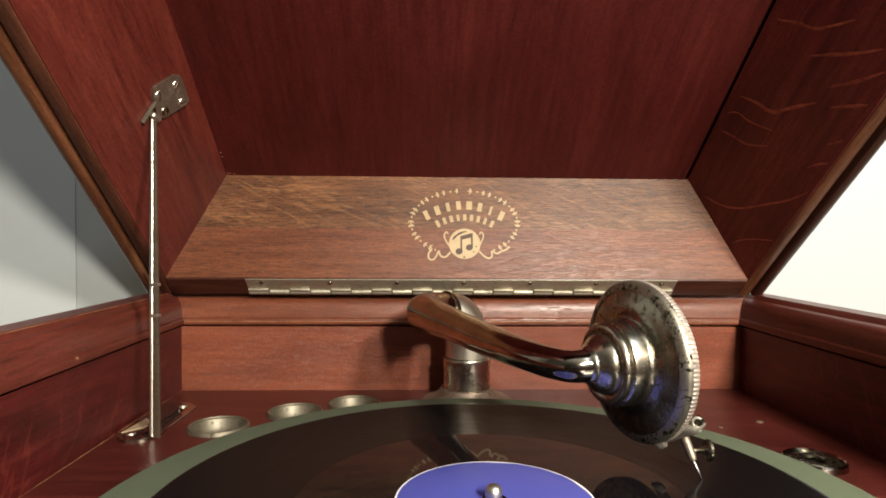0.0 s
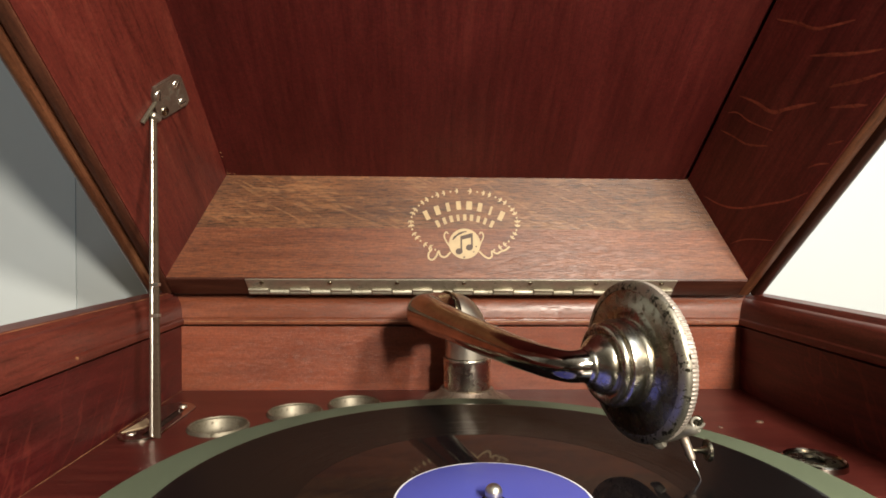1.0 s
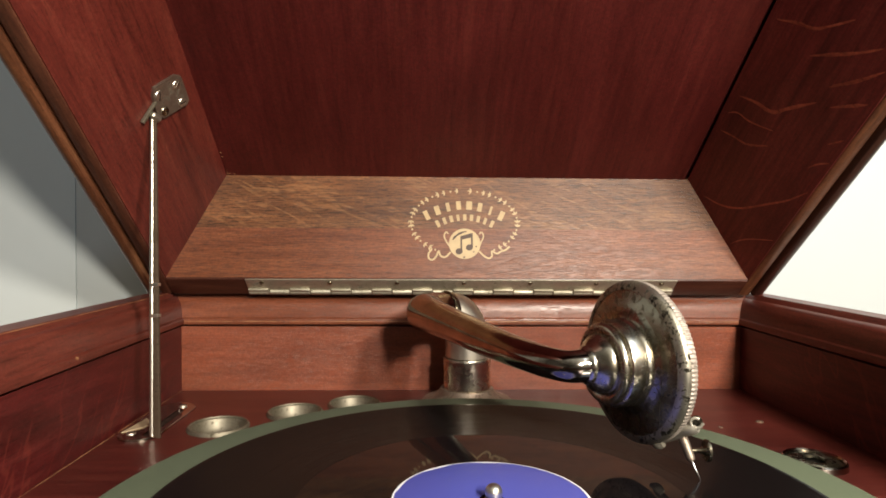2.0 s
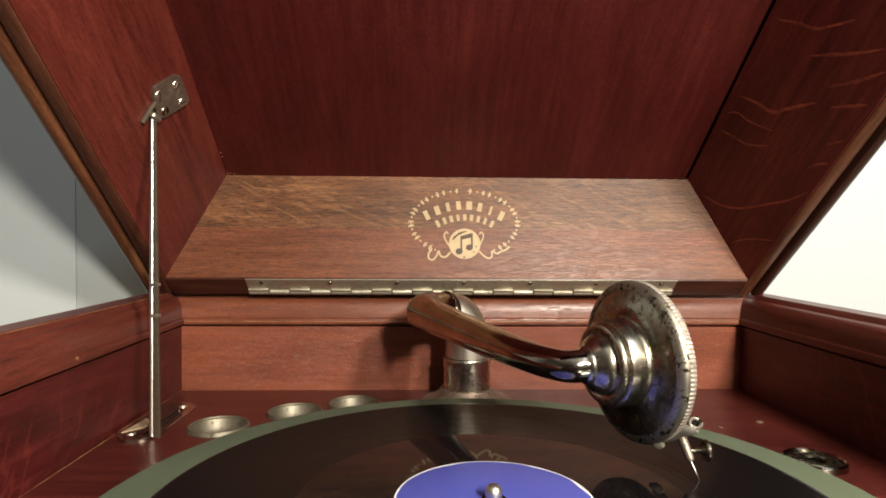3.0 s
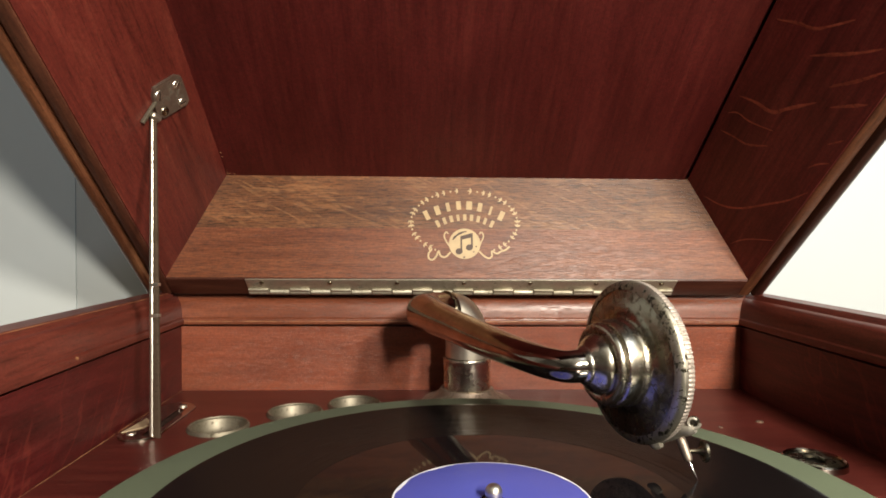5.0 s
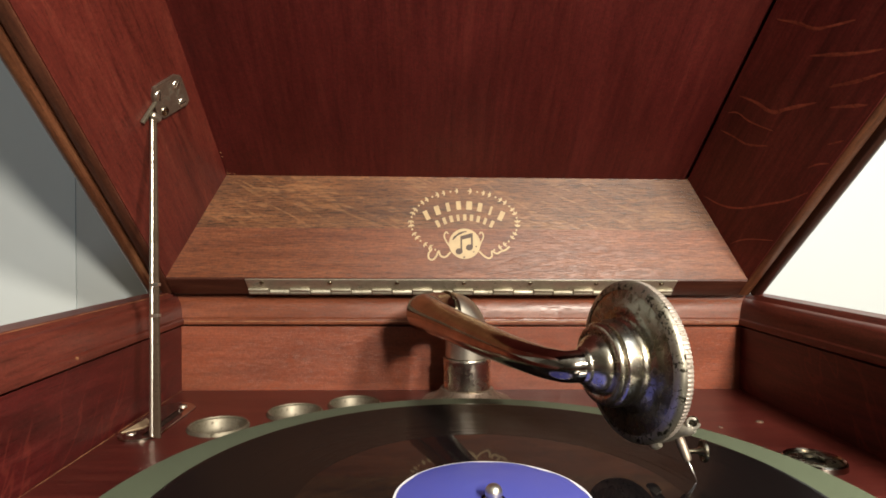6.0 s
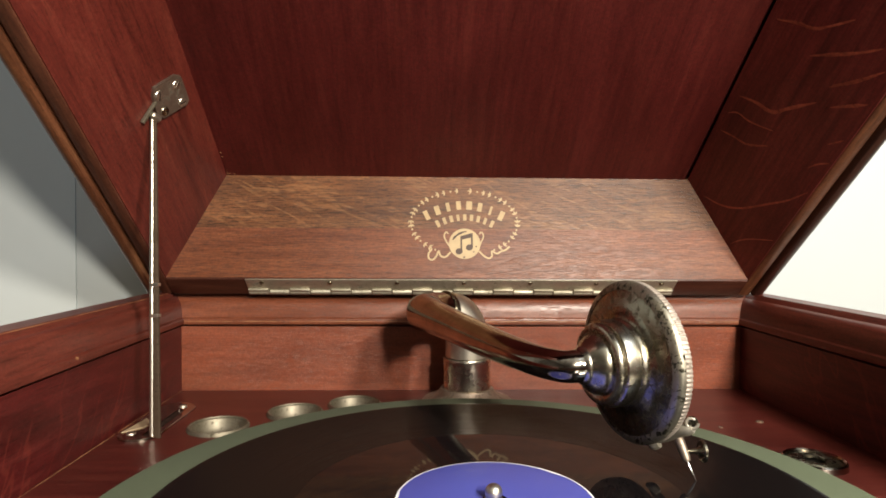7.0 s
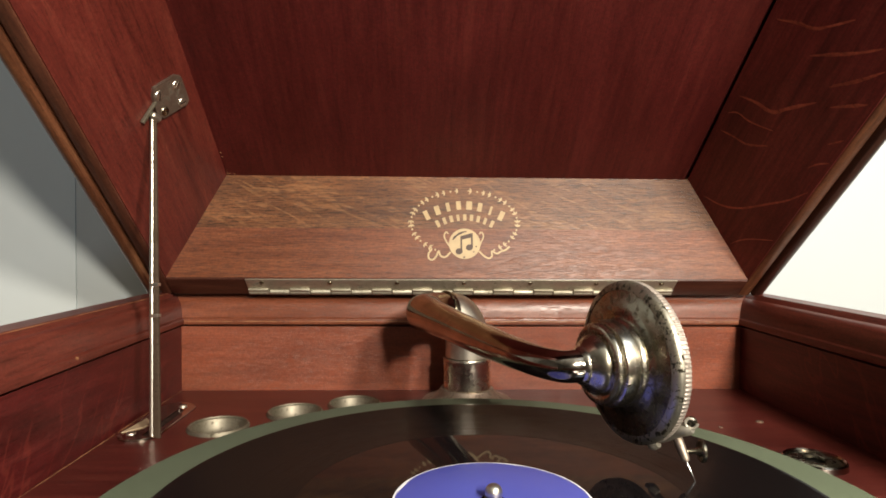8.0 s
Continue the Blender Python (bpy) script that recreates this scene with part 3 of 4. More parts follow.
# ---- hinge ----
def hinge():
    hg = thing("piano_hinge", LID, "long nickel-plated piano hinge between lid and cabinet", "hinge")
    x0, x1 = -0.1706, 0.1739
    part("upper_leaf", block(x0, x1, -0.0228, -0.0078, -0.0026, -0.0017, 0.0003), BRASS, hg)
    n = 21
    step = (x1 - x0) / n
    # the lower leaf lies on the rim of the box
    low = block(x0, x1, -0.0035, 0.012, -0.0006, 0.0006)
    low.transform(LID.inverted() @ Matrix.Translation((CX, YH + 0.004, RIM + 0.0008)))
    part("lower_leaf", low, BRASS, hg)
    for i in range(n):
        a, b = x0 + step * i + 0.0003, x0 + step * (i + 1) - 0.0003
        r = 0.0023
        bm = lathe([(0, 0), (r * 0.85, 0), (r, 0.0004), (r, b - a - 0.0004), (r * 0.85, b - a), (0, b - a)], Matrix.Translation((a, -0.0060, -0.0026)) @ pose(0, 0, 0, 0, 90), 20)
        if i % 2 == 0:
            block(a, b, -0.0104, -0.0060, -0.0042, -0.0018, 0.0004, bm)
        part("knuckle", bm, BRASS, hg)
    for i in range(7):
        slotted_screw(Matrix.Translation((-0.1580 + 0.0533 * i, -0.0188, -0.0027)) @ pose(0, 0, 0, 180, 0, 20 + 37 * i), 0.0019, hg, NICKEL_OLD)


hinge()


# ---- lid support ----
def support():
    foot, head = Vector((-0.1930, 0.1650, BOARD)), Vector((-0.2040, 0.1905, 0.1745))
    sp = thing("lid_support", foot, "nickel-plated lid support bar in a slotted floor plate", "lid support")
    inv = Matrix.Translation(-foot)

    def piece(name, bm, mat, parent=sp, label="", smooth=35):
        bm.transform(inv)
        return part(name, bm, mat, parent, label, smooth)

    d = (head - foot).normalized()
    wide = Vector((0.97, -0.22, 0.0))
    wide = (wide - d * wide.dot(d)).normalized()
    thin = d.cross(wide)
    a, b = foot + d * -0.002, head
    bm = bmesh.new()
    hw, ht = 0.0032, 0.0010
    hexa(bm, [a - wide * hw - thin * ht, a + wide * hw - thin * ht, a + wide * hw + thin * ht, a - wide * hw + thin * ht],
         [b - wide * hw * 0.55 - thin * ht, b + wide * hw * 0.55 - thin * ht, b + wide * hw * 0.55 + thin * ht, b - wide * hw * 0.55 + thin * ht], 0.0007)
    piece("bar", bm, BAR_METAL, label="dull flat bar")
    for f in (0.368, 0.463):
        q = a.lerp(b, f)
        bm = bmesh.new()
        k = hw * (1 - 0.45 * f) + 0.0006
        hexa(bm, [q - wide * k - thin * 0.0016, q + wide * k - thin * 0.0016, q + wide * k + thin * 0.0016, q - wide * k + thin * 0.0016],
             [q + d * 0.0022 - wide * k - thin * 0.0016, q + d * 0.0022 + wide * k - thin * 0.0016, q + d * 0.0022 + wide * k + thin * 0.0016, q + d * 0.0022 - wide * k + thin * 0.0016], 0.0004)
        piece("collar", bm, NICKEL_DULL)
    # round bead along the near edge of the bar
    e0, e1 = a - wide * hw * 0.9, b - wide * hw * 0.4
    piece("bar_edge", tube([(*e0, 0.0016), (*e1, 0.0015)], 14), NICKEL_DULL)
    # slotted plate let into the board: a flat ring of plate round the slot
    bm = bmesh.new()
    px0, px1, py0, py1 = -0.2180, -0.1915, 0.1560, 0.2400
    cx, rr = (px0 + px1) / 2, (px1 - px0) / 2
    out, inn = [], []
    for i in range(24):
        t = 2 * math.pi * i / 24
        oy = (py1 - rr) if math.sin(t) >= 0 else (py0 + rr)
        out.append((cx + rr * math.cos(t), oy + rr * math.sin(t)))
        iy = (py1 - 0.022) if math.sin(t) >= 0 else (py0 + 0.010)
        inn.append((cx + 0.0058 + 0.0030 * math.cos(t), iy + 0.0030 * math.sin(t)))
    zt, zb = BOARD + 0.0014, BOARD - 0.0002
    vo = [bm.verts.new((x, y, zt - 0.0005)) for x, y in out]
    vo2 = [bm.verts.new((cx + (x - cx) * 0.95, y + (cx - x) * 0.0, zt)) for x, y in out]
    vi = [bm.verts.new((x, y, zt)) for x, y in inn]
    vb = [bm.verts.new((x, y, zb)) for x, y in inn]
    vl = [bm.verts.new((x, y, zb)) for x, y in out]
    for i in range(24):
        j = (i + 1) % 24
        for p, q in ((vl, vo), (vo, vo2), (vo2, vi), (vi, vb)):
            bm.faces.new((p[i], p[j], q[j], q[i]))
    piece("floor_plate", bm, NICKEL, sp, "tarnished slotted floor plate")
    bm = block(cx + 0.0032, cx + 0.0084, py0 + 0.009, py1 - 0.021, BOARD + 0.0001, BOARD + 0.0004)
    piece("slot_bed", bm, DARK_METAL)
    for x, y in ((cx + 0.004, py1 - 0.011), (cx - 0.005, py0 + 0.012)):
        m = inv @ Matrix.Translation((x, y, zt))
        slotted_screw(m, 0.0030, sp, NICKEL_DULL)
    # pale wedge beside the slot: a bright reflection on the plate, painted as a slab
    wedge = [(-0.2170, 0.1690), (-0.2075, 0.1790), (-0.2050, 0.1890), (-0.2140, 0.2005)]
    cxw, cyw = -0.2110, 0.1845
    piece("reflection_wedge", hexa(bmesh.new(), [(*p, zt - 0.0004) for p in wedge], [(cxw + (x - cxw) * 0.94, cyw + (y - cyw) * 0.94, zt + 0.0005) for x, y in wedge]), WEDGE, sp, "pale wedge painted as a bright reflection")
    # bracket on the lid's side panel
    c, s = math.cos(SS), math.sin(SS)
    # panel space: x towards the lid's front, y up the panel, z out of it
    pm = LID @ Matrix(((0, s, c, -WB), (-1, 0, 0, 0), (0, c, -s, 0), (0, 0, 0, 1)))
    outline = [(0.1610, 0.0522), (0.1655, 0.0560), (0.1630, 0.0747), (0.1600, 0.0785), (0.1575, 0.0790), (0.1395, 0.0788), (0.1375, 0.0754), (0.1415, 0.0540), (0.1440, 0.0512), (0.1480, 0.0496)]
    bm = bmesh.new()
    top = [bm.verts.new((x, y, 0.0020)) for x, y in outline]
    bot = [bm.verts.new((x, y, 0.0001)) for x, y in outline]
    bm.faces.new(top)
    for i in range(len(top)):
        j = (i + 1) % len(top)
        bm.faces.new((top[i], bot[i], bot[j], top[j]))
    bm.transform(pm)
    br = piece("bracket", bm, NICKEL_FOOT, sp, "tarnished bracket plate with four screws")
    for i, (x, y) in enumerate(((0.1585, 0.0567), (0.1561, 0.0724), (0.1419, 0.0722), (0.1455, 0.0565))):
        bm = lathe([(0, 0.0010), (0.0017, 0.0009), (0.0028, 0.0006), (0.0033, 0.0)], pm @ Matrix.Translation((x, y, 0.0020)), 20)
        bm.transform(inv)
        part("screw", bm, NICKEL_DULL if i != 3 else NICKEL_OLD, br)
        sl = block(-0.0027, 0.0027, -0.0003, 0.0003, 0.0006, 0.00115)
        sl.transform(inv @ pm @ Matrix.Translation((x, y, 0.0020)) @ pose(0, 0, 0, 0, 0, 25 + 40 * i))
        part("slot", sl, DARK_METAL, br)
    # bent tongue that holds the pivot
    bm = hexa(bmesh.new(), [(0.1550, 0.0525, 0.0003), (0.1568, 0.0525, 0.0003), (0.1512, 0.0366, 0.0003), (0.1494, 0.0370, 0.0003)],
              [(0.1550, 0.0525, 0.0030), (0.1568, 0.0525, 0.0030), (0.1512, 0.0366, 0.0032), (0.1494, 0.0370, 0.0032)], 0.0004)
    bm.transform(inv @ pm)
    part("tongue", bm, TIN, br)
    bm = lathe([(0, 0.0030), (0.0014, 0.0028), (0.0024, 0.0018), (0.0026, 0.0), (0.0026, -0.004)], Matrix.Translation(head - foot) @ pose(0, 0, 0, 70, 0, -20), 20)
    part("rivet", bm, NICKEL_DULL, br)


support()


# ---- needle cups and small fittings on the board ----
def needle_cup(x, y, r=0.0198, label="round nickel-plated needle cup set in the board"):
    cup = thing("needle_cup", (x, y, BOARD), label, "needle cup", "needle cups")
    part("bowl", lathe([(r * 0.93, 0.0016), (r * 0.90, 0.0006), (r * 0.80, -0.005), (r * 0.6, -0.0088), (r * 0.3, -0.0104), (0, -0.0108), (0, -0.0112), (r * 0.3, -0.0108), (r * 0.62, -0.0094), (r * 0.84, -0.005), (r * 0.94, 0.0004)], seg=56), TIN, cup)
    part("rim", lathe([(r * 0.91, 0.0004), (r * 0.90, 0.0016), (r * 0.925, 0.0024), (r * 0.965, 0.0024), (r, 0.0012), (r * 1.01, 0.0)], seg=56), TIN, cup)
    return cup


def cups():
    for x, y in ((-0.1605, 0.1838), (-0.1165, 0.2150), (-0.0765, 0.2360)):
        needle_cup(x, y)
    cov = thing("covered_needle_cup", (0.1960, 0.1130, BOARD), "nickel needle cup with a pierced cover", "needle cup", "needle cups")
    r = 0.0168
    part("cover", lathe([(0.0060, 0.0016), (0.0060, 0.0030), (0.0075, 0.0034), (r * 0.7, 0.0028), (r * 0.86, 0.0016), (r * 0.88, 0.0010)], seg=56), NICKEL_OLD, cov)
    part("rim", lathe([(r * 0.87, 0.0008), (r * 0.88, 0.0030), (r * 0.93, 0.0038), (r * 0.98, 0.0030), (r, 0.0)], seg=56), NICKEL, cov)
    part("well", lathe([(0, 0.0003), (r * 0.88, 0.0003), (r * 0.88, 0.0008)], seg=40), DARK_METAL, cov)
    # the second, smaller head stands in for a pale chip in the board
    for x, y in ((0.2080, 0.1905), (0.1750, 0.1790)):
        sc = thing("board_screw_chip", (x, y, BOARD), "small copper-toned head in the board, the lesser one for a chip", "screw", "board screws")
        k = 1.0 if x > 0.2 else 0.6
        part("head", lathe([(0, 0.0009 * k), (0.0018 * k, 0.0007 * k), (0.0028 * k, 0.0)], seg=20), COPPER, sc)
        part("slot", block(-0.0022 * k, 0.0022 * k, -0.0002, 0.0002, 0.0004 * k, 0.0010 * k), DARK_METAL, sc)


# recess the board under the cups
def bore_board():
    board = bpy.data.objects["motor_board"]
    off = board.parent.matrix_basis.translation
    me = bpy.data.meshes.new("motor_board")
    bm = bmesh.new()
    x0, x1, y0, y1 = XL + 0.0006, XR - 0.0006, YF + 0.0006, YB - 0.0006
    holes = [(-0.1605, 0.1838), (-0.1165, 0.2150), (-0.0765, 0.2360)]
    outer = [bm.verts.new((x, y, BOARD)) for x, y in ((x0, y0), (x1, y0), (x1, y1), (x0, y1))]
    loops = [outer]
    for hx, hy in holes:
        loops.append([bm.verts.new((hx + 0.0193 * math.cos(2 * math.pi * i / 40), hy + 0.0193 * math.sin(2 * math.pi * i / 40), BOARD)) for i in range(40)])
    edges = [bm.edges.new((l[i], l[(i + 1) % len(l)])) for l in loops for i in range(len(l))]
    bmesh.ops.triangle_fill(bm, use_beauty=True, use_dissolve=False, edges=edges, normal=(0, 0, 1))
    for f in list(bm.faces):
        c = f.calc_center_median()
        if any((c.x - hx) ** 2 + (c.y - hy) ** 2 < 0.0190 ** 2 for hx, hy in holes):
            bm.faces.remove(f)
    low = [[bm.verts.new((v.co.x, v.co.y, BOARD - 0.018)) for v in l] for l in loops]
    for l, k in zip(loops, low):
        for i in range(len(l)):
            j = (i + 1) % len(l)
            bm.faces.new((l[i], l[j], k[j], k[i]))
    bm.transform(Matrix.Translation(-off))
    bmesh.ops.recalc_face_normals(bm, faces=bm.faces)
    bm.to_mesh(me)
    bm.free()
    me.materials.append(W_BOARD)
    board.data = me


bore_board()
cups()


# ---- turntable and record ----
def turntable():
    tt = thing("turntable", (0, 0, 0), "round turntable covered in worn green felt", "turntable")
    R, top = 0.1506, -0.0027
    part("platter", lathe([(0, top - 0.0015), (R - 0.001, top - 0.0015), (R, top - 0.003), (R, -0.0185), (R - 0.004, -0.0200), (R - 0.012, -0.0200), (R - 0.014, -0.012), (0.02, -0.010), (0.012, -0.024), (0, -0.024)], seg=128), NICKEL_DULL, tt)
    part("felt", lathe([(0, top), (R - 0.0012, top), (R - 0.0002, top - 0.0006), (R + 0.0002, top - 0.0018), (R - 0.001, top - 0.0019)], seg=160), FELT, tt, "green felt cover")
    part("spindle", lathe([(0.0034, -0.012), (0.0034, 0.0006), (0.0029, 0.0010)] + [(0.0033 * math.cos(a), 0.0030 + 0.0033 * math.sin(a)) for a in np.linspace(-0.5, 1.45, 11)] + [(0, 0.0063)], seg=32), NICKEL_DULL, tt, "rounded nickel spindle")
    hub = thing("turntable_hub", (0, 0, BOARD), "dark metal motor bearing under the turntable", "bearing")
    part("bearing", lathe([(0.018, 0.0), (0.018, 0.004), (0.010, 0.006), (0.010, 0.0069), (0, 0.0069)], seg=32), DARK_METAL, hub)
    return tt


def record():
    rc = thing("gramophone_record", (0, 0, 0), "black shellac record with a plain blue label", "record")
    R = 0.1270
    part("disc", lathe([(0.0036, -0.0024), (0.0036, 0.0), (0.0735, 0.0)], seg=160), PLAIN, rc)
    part("grooved_band", lathe([(0.0735, 0.0), (0.0735, 0.00006), (0.1235, 0.00006), (0.1240, 0.0002), (0.1262, 0.0002), (R, -0.0004), (R, -0.0016), (0.1262, -0.0024), (0.0036, -0.0024)], seg=192), GROOVES, rc, "band of fine grooves")
    off = Matrix.Translation((0.0006, 0.0003, 0))   # the label sits a little off the middle
    lb = part("label", lathe([(0.0046, 0.00018), (0.0105, 0.00020), (0.0366, 0.00020), (0.0370, 0.00004)], off, 128), LABEL, rc, "blue paper label")
    # ragged white paper edge of the label
    bm = bmesh.new()
    rnd = random.Random(7)
    n = 240
    inner = [bm.verts.new(((0.0366 - w) * math.cos(2 * math.pi * i / n), (0.0366 - w) * math.sin(2 * math.pi * i / n), 0.00026)) for i in range(n)
             for w in [0.00022 + 0.0026 * max(0, noise.noise((math.cos(2 * math.pi * i / n) * 2.2, math.sin(2 * math.pi * i / n) * 2.2, 3.3))) + 0.0004 * max(0, noise.noise((math.cos(2 * math.pi * i / n) * 14, math.sin(2 * math.pi * i / n) * 14, 1.3)))]]
    outer = [bm.verts.new(((0.0370 + 0.0002 * rnd.random()) * math.cos(2 * math.pi * i / n), 0.0371 * math.sin(2 * math.pi * i / n), 0.00016)) for i in range(n)]
    for i in range(n):
        j = (i + 1) % n
        bm.faces.new((inner[i], inner[j], outer[j], outer[i]))
    bm.transform(off)
    part("paper_edge", bm, FRINGE, lb, "ragged white paper edge")
    return rc


the_turntable = turntable()
the_record = record()


# ---- tonearm ----
def arm_base():
    ab = thing("pedestal", (PIVOT[0], PIVOT[1], BOARD), "nickel-plated tonearm pedestal with a flared foot", "pedestal")
    part("flange", lathe([(0.0345, 0.0), (0.0345, 0.0016), (0.0335, 0.0028), (0.0300, 0.0038), (0.0250, 0.0060), (0.0215, 0.0090), (0.0200, 0.0115), (0.0180, 0.0118), (0.0170, 0.0)], seg=72), NICKEL_FOOT, ab)
    part("column", lathe([(0.0178, 0.0110), (0.0181, 0.0125), (0.0179, 0.0140), (0.0178, 0.0310), (0.0183, 0.0322), (0.0186, 0.0336), (0.0182, 0.0348), (0.0168, 0.0352), (0, 0.0352)], seg=72), NICKEL_COLUMN, ab)
    return ab


def tonearm():
    P = Vector(PIVOT)
    arm = thing("tonearm", PIVOT, "curved nickel-plated tonearm carrying a round soundbox", "tonearm")

    def local(rows):
        return [(r[0] - P.x, r[1] - P.y, r[2] - P.z, *r[3:]) for r in rows]

    # elbow on the pedestal
    elbow = [(0.0085, 0.243, 0.0046, 0.0166), (0.0085, 0.243, 0.0120, 0.0166), (0.0078, 0.2428, 0.0215, 0.0165), (0.0045, 0.2420, 0.0310, 0.0162), (-0.0010, 0.2400, 0.0372, 0.0155), (-0.0075, 0.2370, 0.0392, 0.0148)]
    part("elbow", tube(smooth_path(local(elbow), 6), 48), NICKEL_DULL, arm)
    a, b = Vector(local([elbow[-1]])[0][:3]), Vector((-0.0075 - 0.0052, 0.2370 - 0.0040, 0.0394)) - P
    part("band", lathe([(0.0140, -0.0012), (0.0157, -0.0010), (0.0160, 0.0004), (0.0157, 0.0018), (0.0140, 0.0020)], along(a, b), 48), NICKEL_OLD, arm, "raised joint band")
    e0 = SOUND - SN * 0.0225
    bend = [(-0.0075, 0.2370, 0.0392, 0.0145), (-0.0150, 0.2315, 0.0400, 0.0145), (-0.0218, 0.2225, 0.0410, 0.0141), (-0.0242, 0.2120, 0.0418, 0.0134), (-0.0217, 0.2000, 0.0422, 0.0123),
            (-0.0077, 0.1570, 0.0416, 0.0102), (0.0056, 0.1120, 0.0414, 0.0090), (0.0155, 0.0740, 0.0423, 0.0077), (0.0240, 0.0465, 0.0430, 0.0069), (0.0290, 0.0360, 0.0431, 0.0067),
            (0.0350, 0.0295, 0.0432, 0.0067), (*e0, 0.0070)]
    part("arm_tube", tube(smooth_path(local(bend), 8), 40), NICKEL, arm)
    # soundbox: turned about its axis, z = 0 at the rim's back edge, negative towards the neck
    m = along(SOUND - P, SOUND - P + SN)
    sb = part("soundbox", lathe([(0.0120, -0.0040), (0.0188, -0.0040), (0.0206, -0.0033), (0.0212, -0.0028), (0.0240, -0.0025), (0.0300, -0.0020), (0.0328, -0.0013), (0.0338, -0.0006), (0.0338, 0.0010), (0.0120, 0.0016)], m, 96), NICKEL_OLD, arm, "round tarnished nickel soundbox")
    part("neck_bulb", lathe([(0.0069, -0.0246), (0.0074, -0.0240), (0.0080, -0.0232), (0.0081, -0.0226), (0.0080, -0.0222), (0.0088, -0.0215), (0.0104, -0.0202), (0.0117, -0.0188), (0.0125, -0.0174), (0.0128, -0.0160), (0.0127, -0.0150), (0.0100, -0.0146)], m, 72), NICKEL_WORN, sb)
    part("step_ring", lathe([(0.0124, -0.0152), (0.0136, -0.0157), (0.0152, -0.0161), (0.0166, -0.0157), (0.0173, -0.0147), (0.0173, -0.0136), (0.0169, -0.0129), (0.0130, -0.0126)], m, 72), NICKEL_WORN, sb)
    part("drum", lathe([(0.0130, -0.0128), (0.0172, -0.0127), (0.0181, -0.0121), (0.0184, -0.0112), (0.0185, -0.0068), (0.0181, -0.0063), (0.0181, -0.0060), (0.0185, -0.0056), (0.0188, -0.0040), (0.0150, -0.0038)], m, 80), NICKEL_WORN, sb)
    part("rim_band", lathe([(0.0308, -0.0021), (0.0318, -0.0020), (0.0330, -0.0016), (0.0342, -0.0008), (0.0346, 0.0002), (0.0346, 0.0014), (0.0341, 0.0017), (0.0320, 0.0017)], m, 120), NICKEL_RIM, sb, "speckled rim")
    part("knurled_ring", lathe([(0.0330, 0.0017), (0.0342, 0.0018), (0.0344, 0.0022), (0.0344, 0.0044), (0.0340, 0.0049), (0.0300, 0.0052), (0.0290, 0.0046)], m, 480, wobble=lambda i: 1.0 if i % 4 > 1 else 0.990), KNURL, sb, "finely knurled clamping ring")
    part("front_plate", lathe([(0.0295, 0.0046), (0.0200, 0.0042), (0, 0.0042)], m, 64), NICKEL_DULL, sb)
    # needle clamp, thumb screw and needle
    h0, h1, tip = Vector((0.0799, 0.0246, 0.0180)) - P, Vector((0.0826, 0.0187, 0.0072)) - P, Vector((0.0850, 0.0157, 0.0002)) - P
    hm = along(h0, h1)
    L = (h1 - h0).length
    part("needle_holder", lathe([(0, -0.002), (0.0020, -0.002), (0.0022, 0.0), (0.0020, L * 0.25), (0.0018, L * 0.9), (0.0013, L), (0, L)], hm, 24), NICKEL_FOOT, sb)
    part("needle", lathe([(0, -0.001), (0.00052, 0.0), (0.00050, 0.0045), (0.00022, 0.0074), (0.00004, (tip - h1).length)], along(h1, tip), 12), STEEL, sb, "thin steel needle")
    s0 = h0 + (h1 - h0) * 0.68
    s1 = s0 + Vector((0.0100, -0.0008, 0.0002))
    kn = (s1 - s0).normalized()
    part("thumb_screw", lathe([(0, 0.0), (0.0011, 0.0), (0.0010, 0.0050), (0.0016, 0.0060), (0.0022, 0.0070), (0.0041, 0.0068), (0.0045, 0.0074), (0.0043, 0.0084), (0.0036, 0.0082), (0.0024, 0.0076), (0, 0.0076)], along(s0, s0 + kn), 32), NICKEL_OLD, sb)
    # cast clamp at the rim, with a scroll at its end and a lug below
    rows = [(0.0738, 0.0335, 0.0108, 0.0014), (0.0757, 0.0290, 0.0133, 0.0021), (0.0783, 0.0245, 0.0170, 0.0030), (0.0800, 0.0212, 0.0196, 0.0032), (0.0820, 0.0180, 0.0205, 0.0027), (0.0836, 0.0162, 0.0214, 0.0018)]
    part("clamp_arm", tube(smooth_path([(*(Vector(r[:3]) - P), r[3]) for r in rows], 6), 24), CAST, sb, "cream-grey cast clamp")
    rows = [(0.0776, 0.0262, 0.0215, 0.0014), (0.0790, 0.0232, 0.0212, 0.0026), (0.0806, 0.0200, 0.0203, 0.0022)]
    part("clamp_plate", tube(smooth_path([(*(Vector(r[:3]) - P), r[3]) for r in rows], 6), 20), CAST, sb)
    k1 = Vector((0.0828, 0.0160, 0.0237)) - P
    spiral = []
    for i in range(18):
        a, r = 0.32 * i, 0.0025 * (1 - i / 46)
        spiral.append((k1.x + r * math.cos(a) * 0.93, k1.y - r * math.cos(a) * 0.36, k1.z - r * math.sin(a), 0.0007))
    part("scroll", tube(spiral, 10), CAST, sb)
    part("scroll_core", lathe([(0, -0.0008), (0.0026, -0.0008), (0.0026, 0.0003), (0, 0.0003)], along(k1, k1 - Vector((0.36, 0.93, 0))), 24), NICKEL_OLD, sb)
    part("lug", tube(smooth_path([(*(Vector(r[:3]) - P), r[3]) for r in ((0.0722, 0.0345, 0.0095, 0.0010), (0.0738, 0.0315, 0.0092, 0.0018), (0.0752, 0.0292, 0.0105, 0.0014))], 6), 16), CAST, sb)
    return arm


arm_base()
the_arm = tonearm()


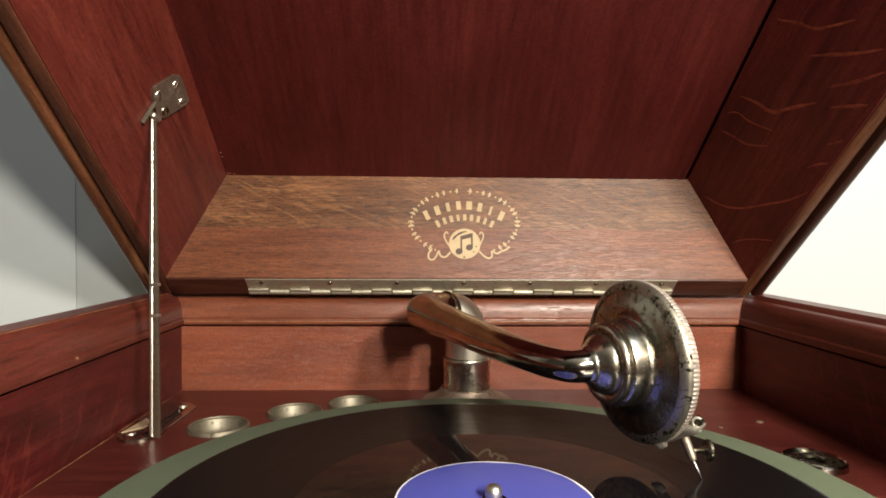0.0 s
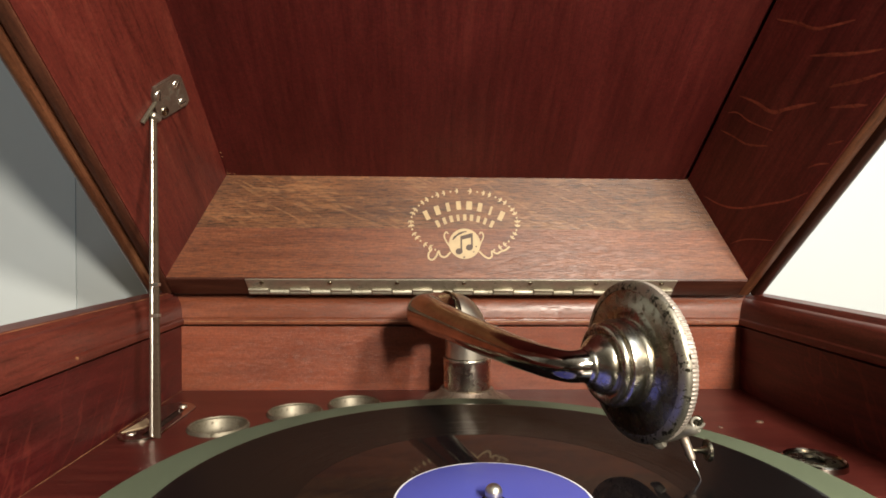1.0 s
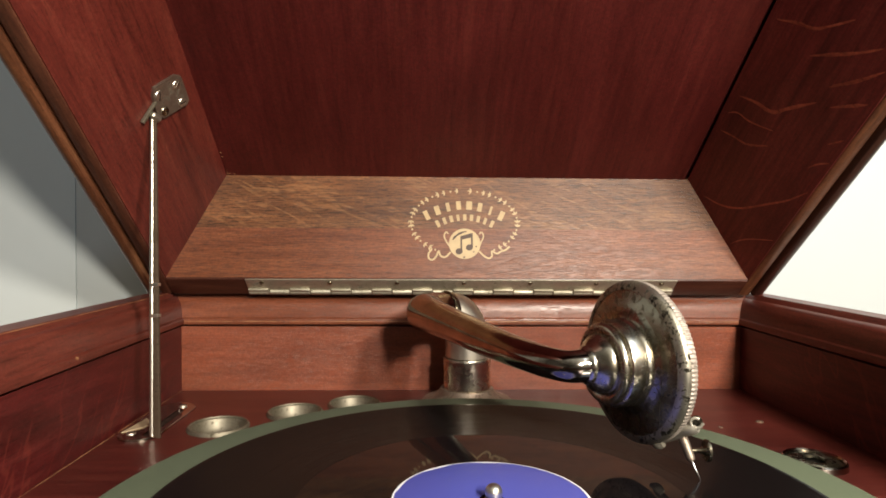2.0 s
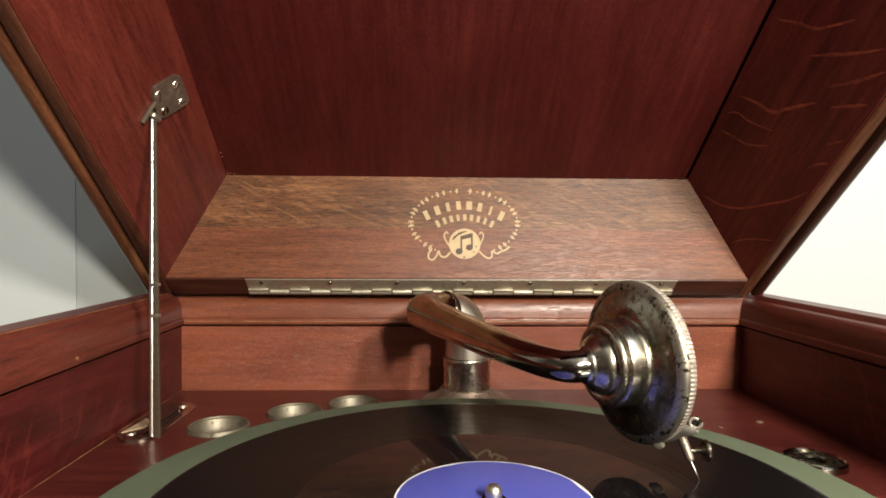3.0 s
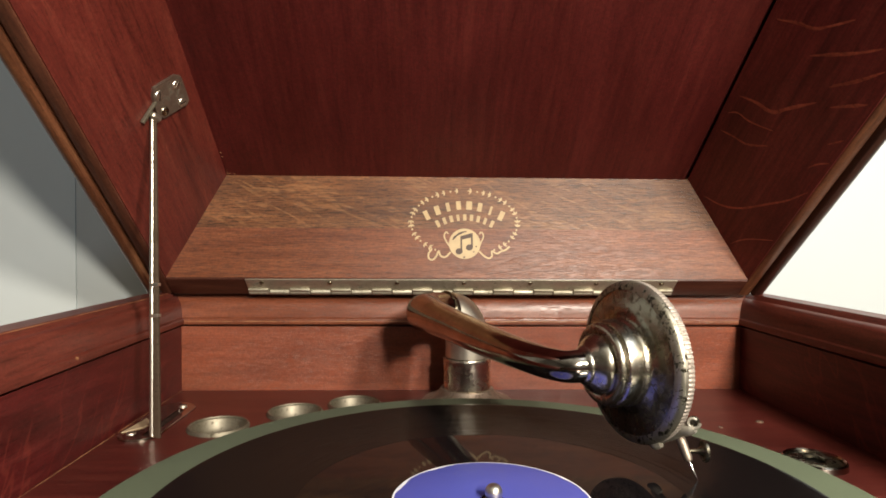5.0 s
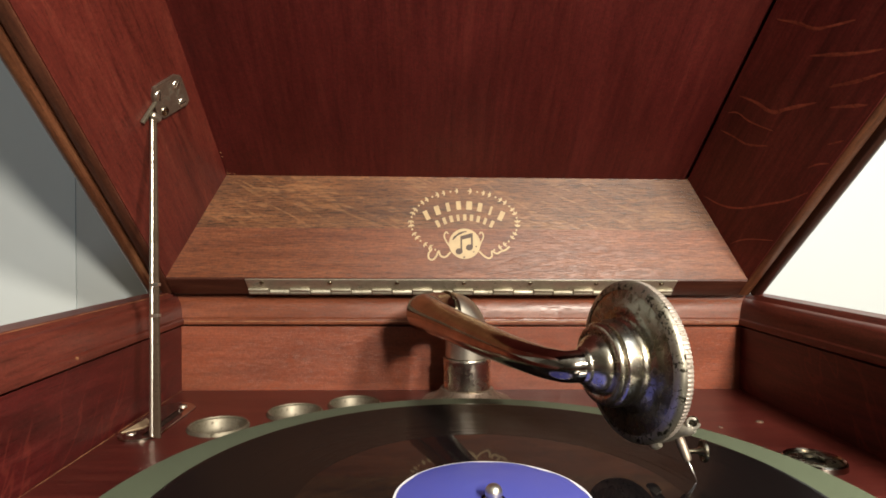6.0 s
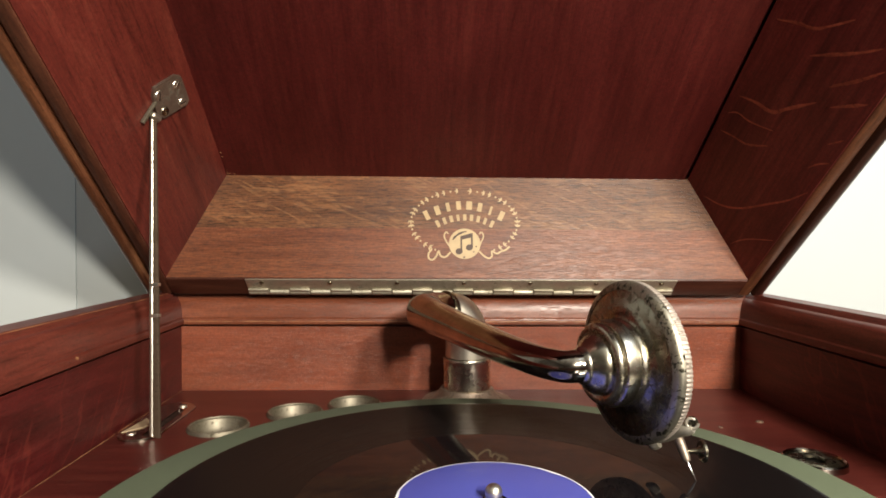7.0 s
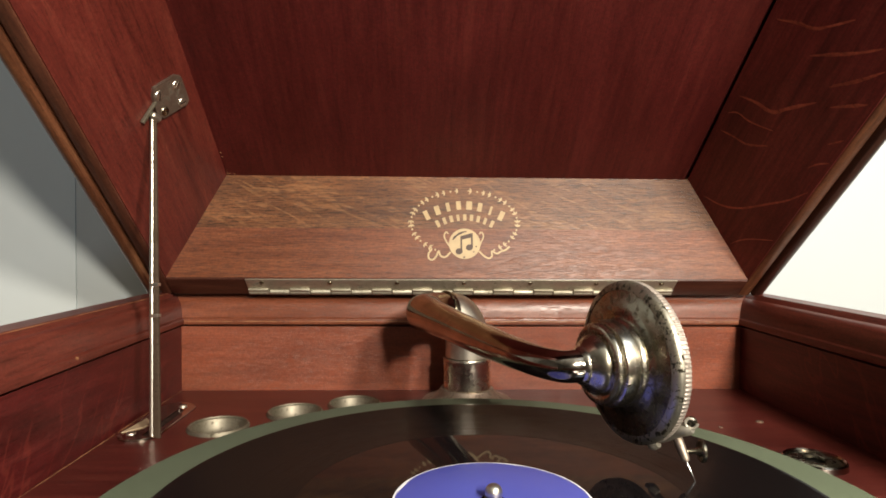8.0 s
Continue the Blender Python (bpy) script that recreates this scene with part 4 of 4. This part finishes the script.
# ---- what moves ----
def motions():
    turns = [(0.1 * i, pose(0, 0, 0, 0, 0, -46.8 * i)) for i in range(81)]
    walk(the_turntable, turns)
    # the record is very slightly warped and rides unevenly
    walk(the_record, [(t, m @ pose(0, 0, 0.0002, 0.09)) for t, m in turns])
    walk(the_arm, [(t, pose(*PIVOT, 0, 0, -0.106 * (t - 1.9))) for t in (0.0, 2.0, 4.0, 6.0, 8.0)])


motions()
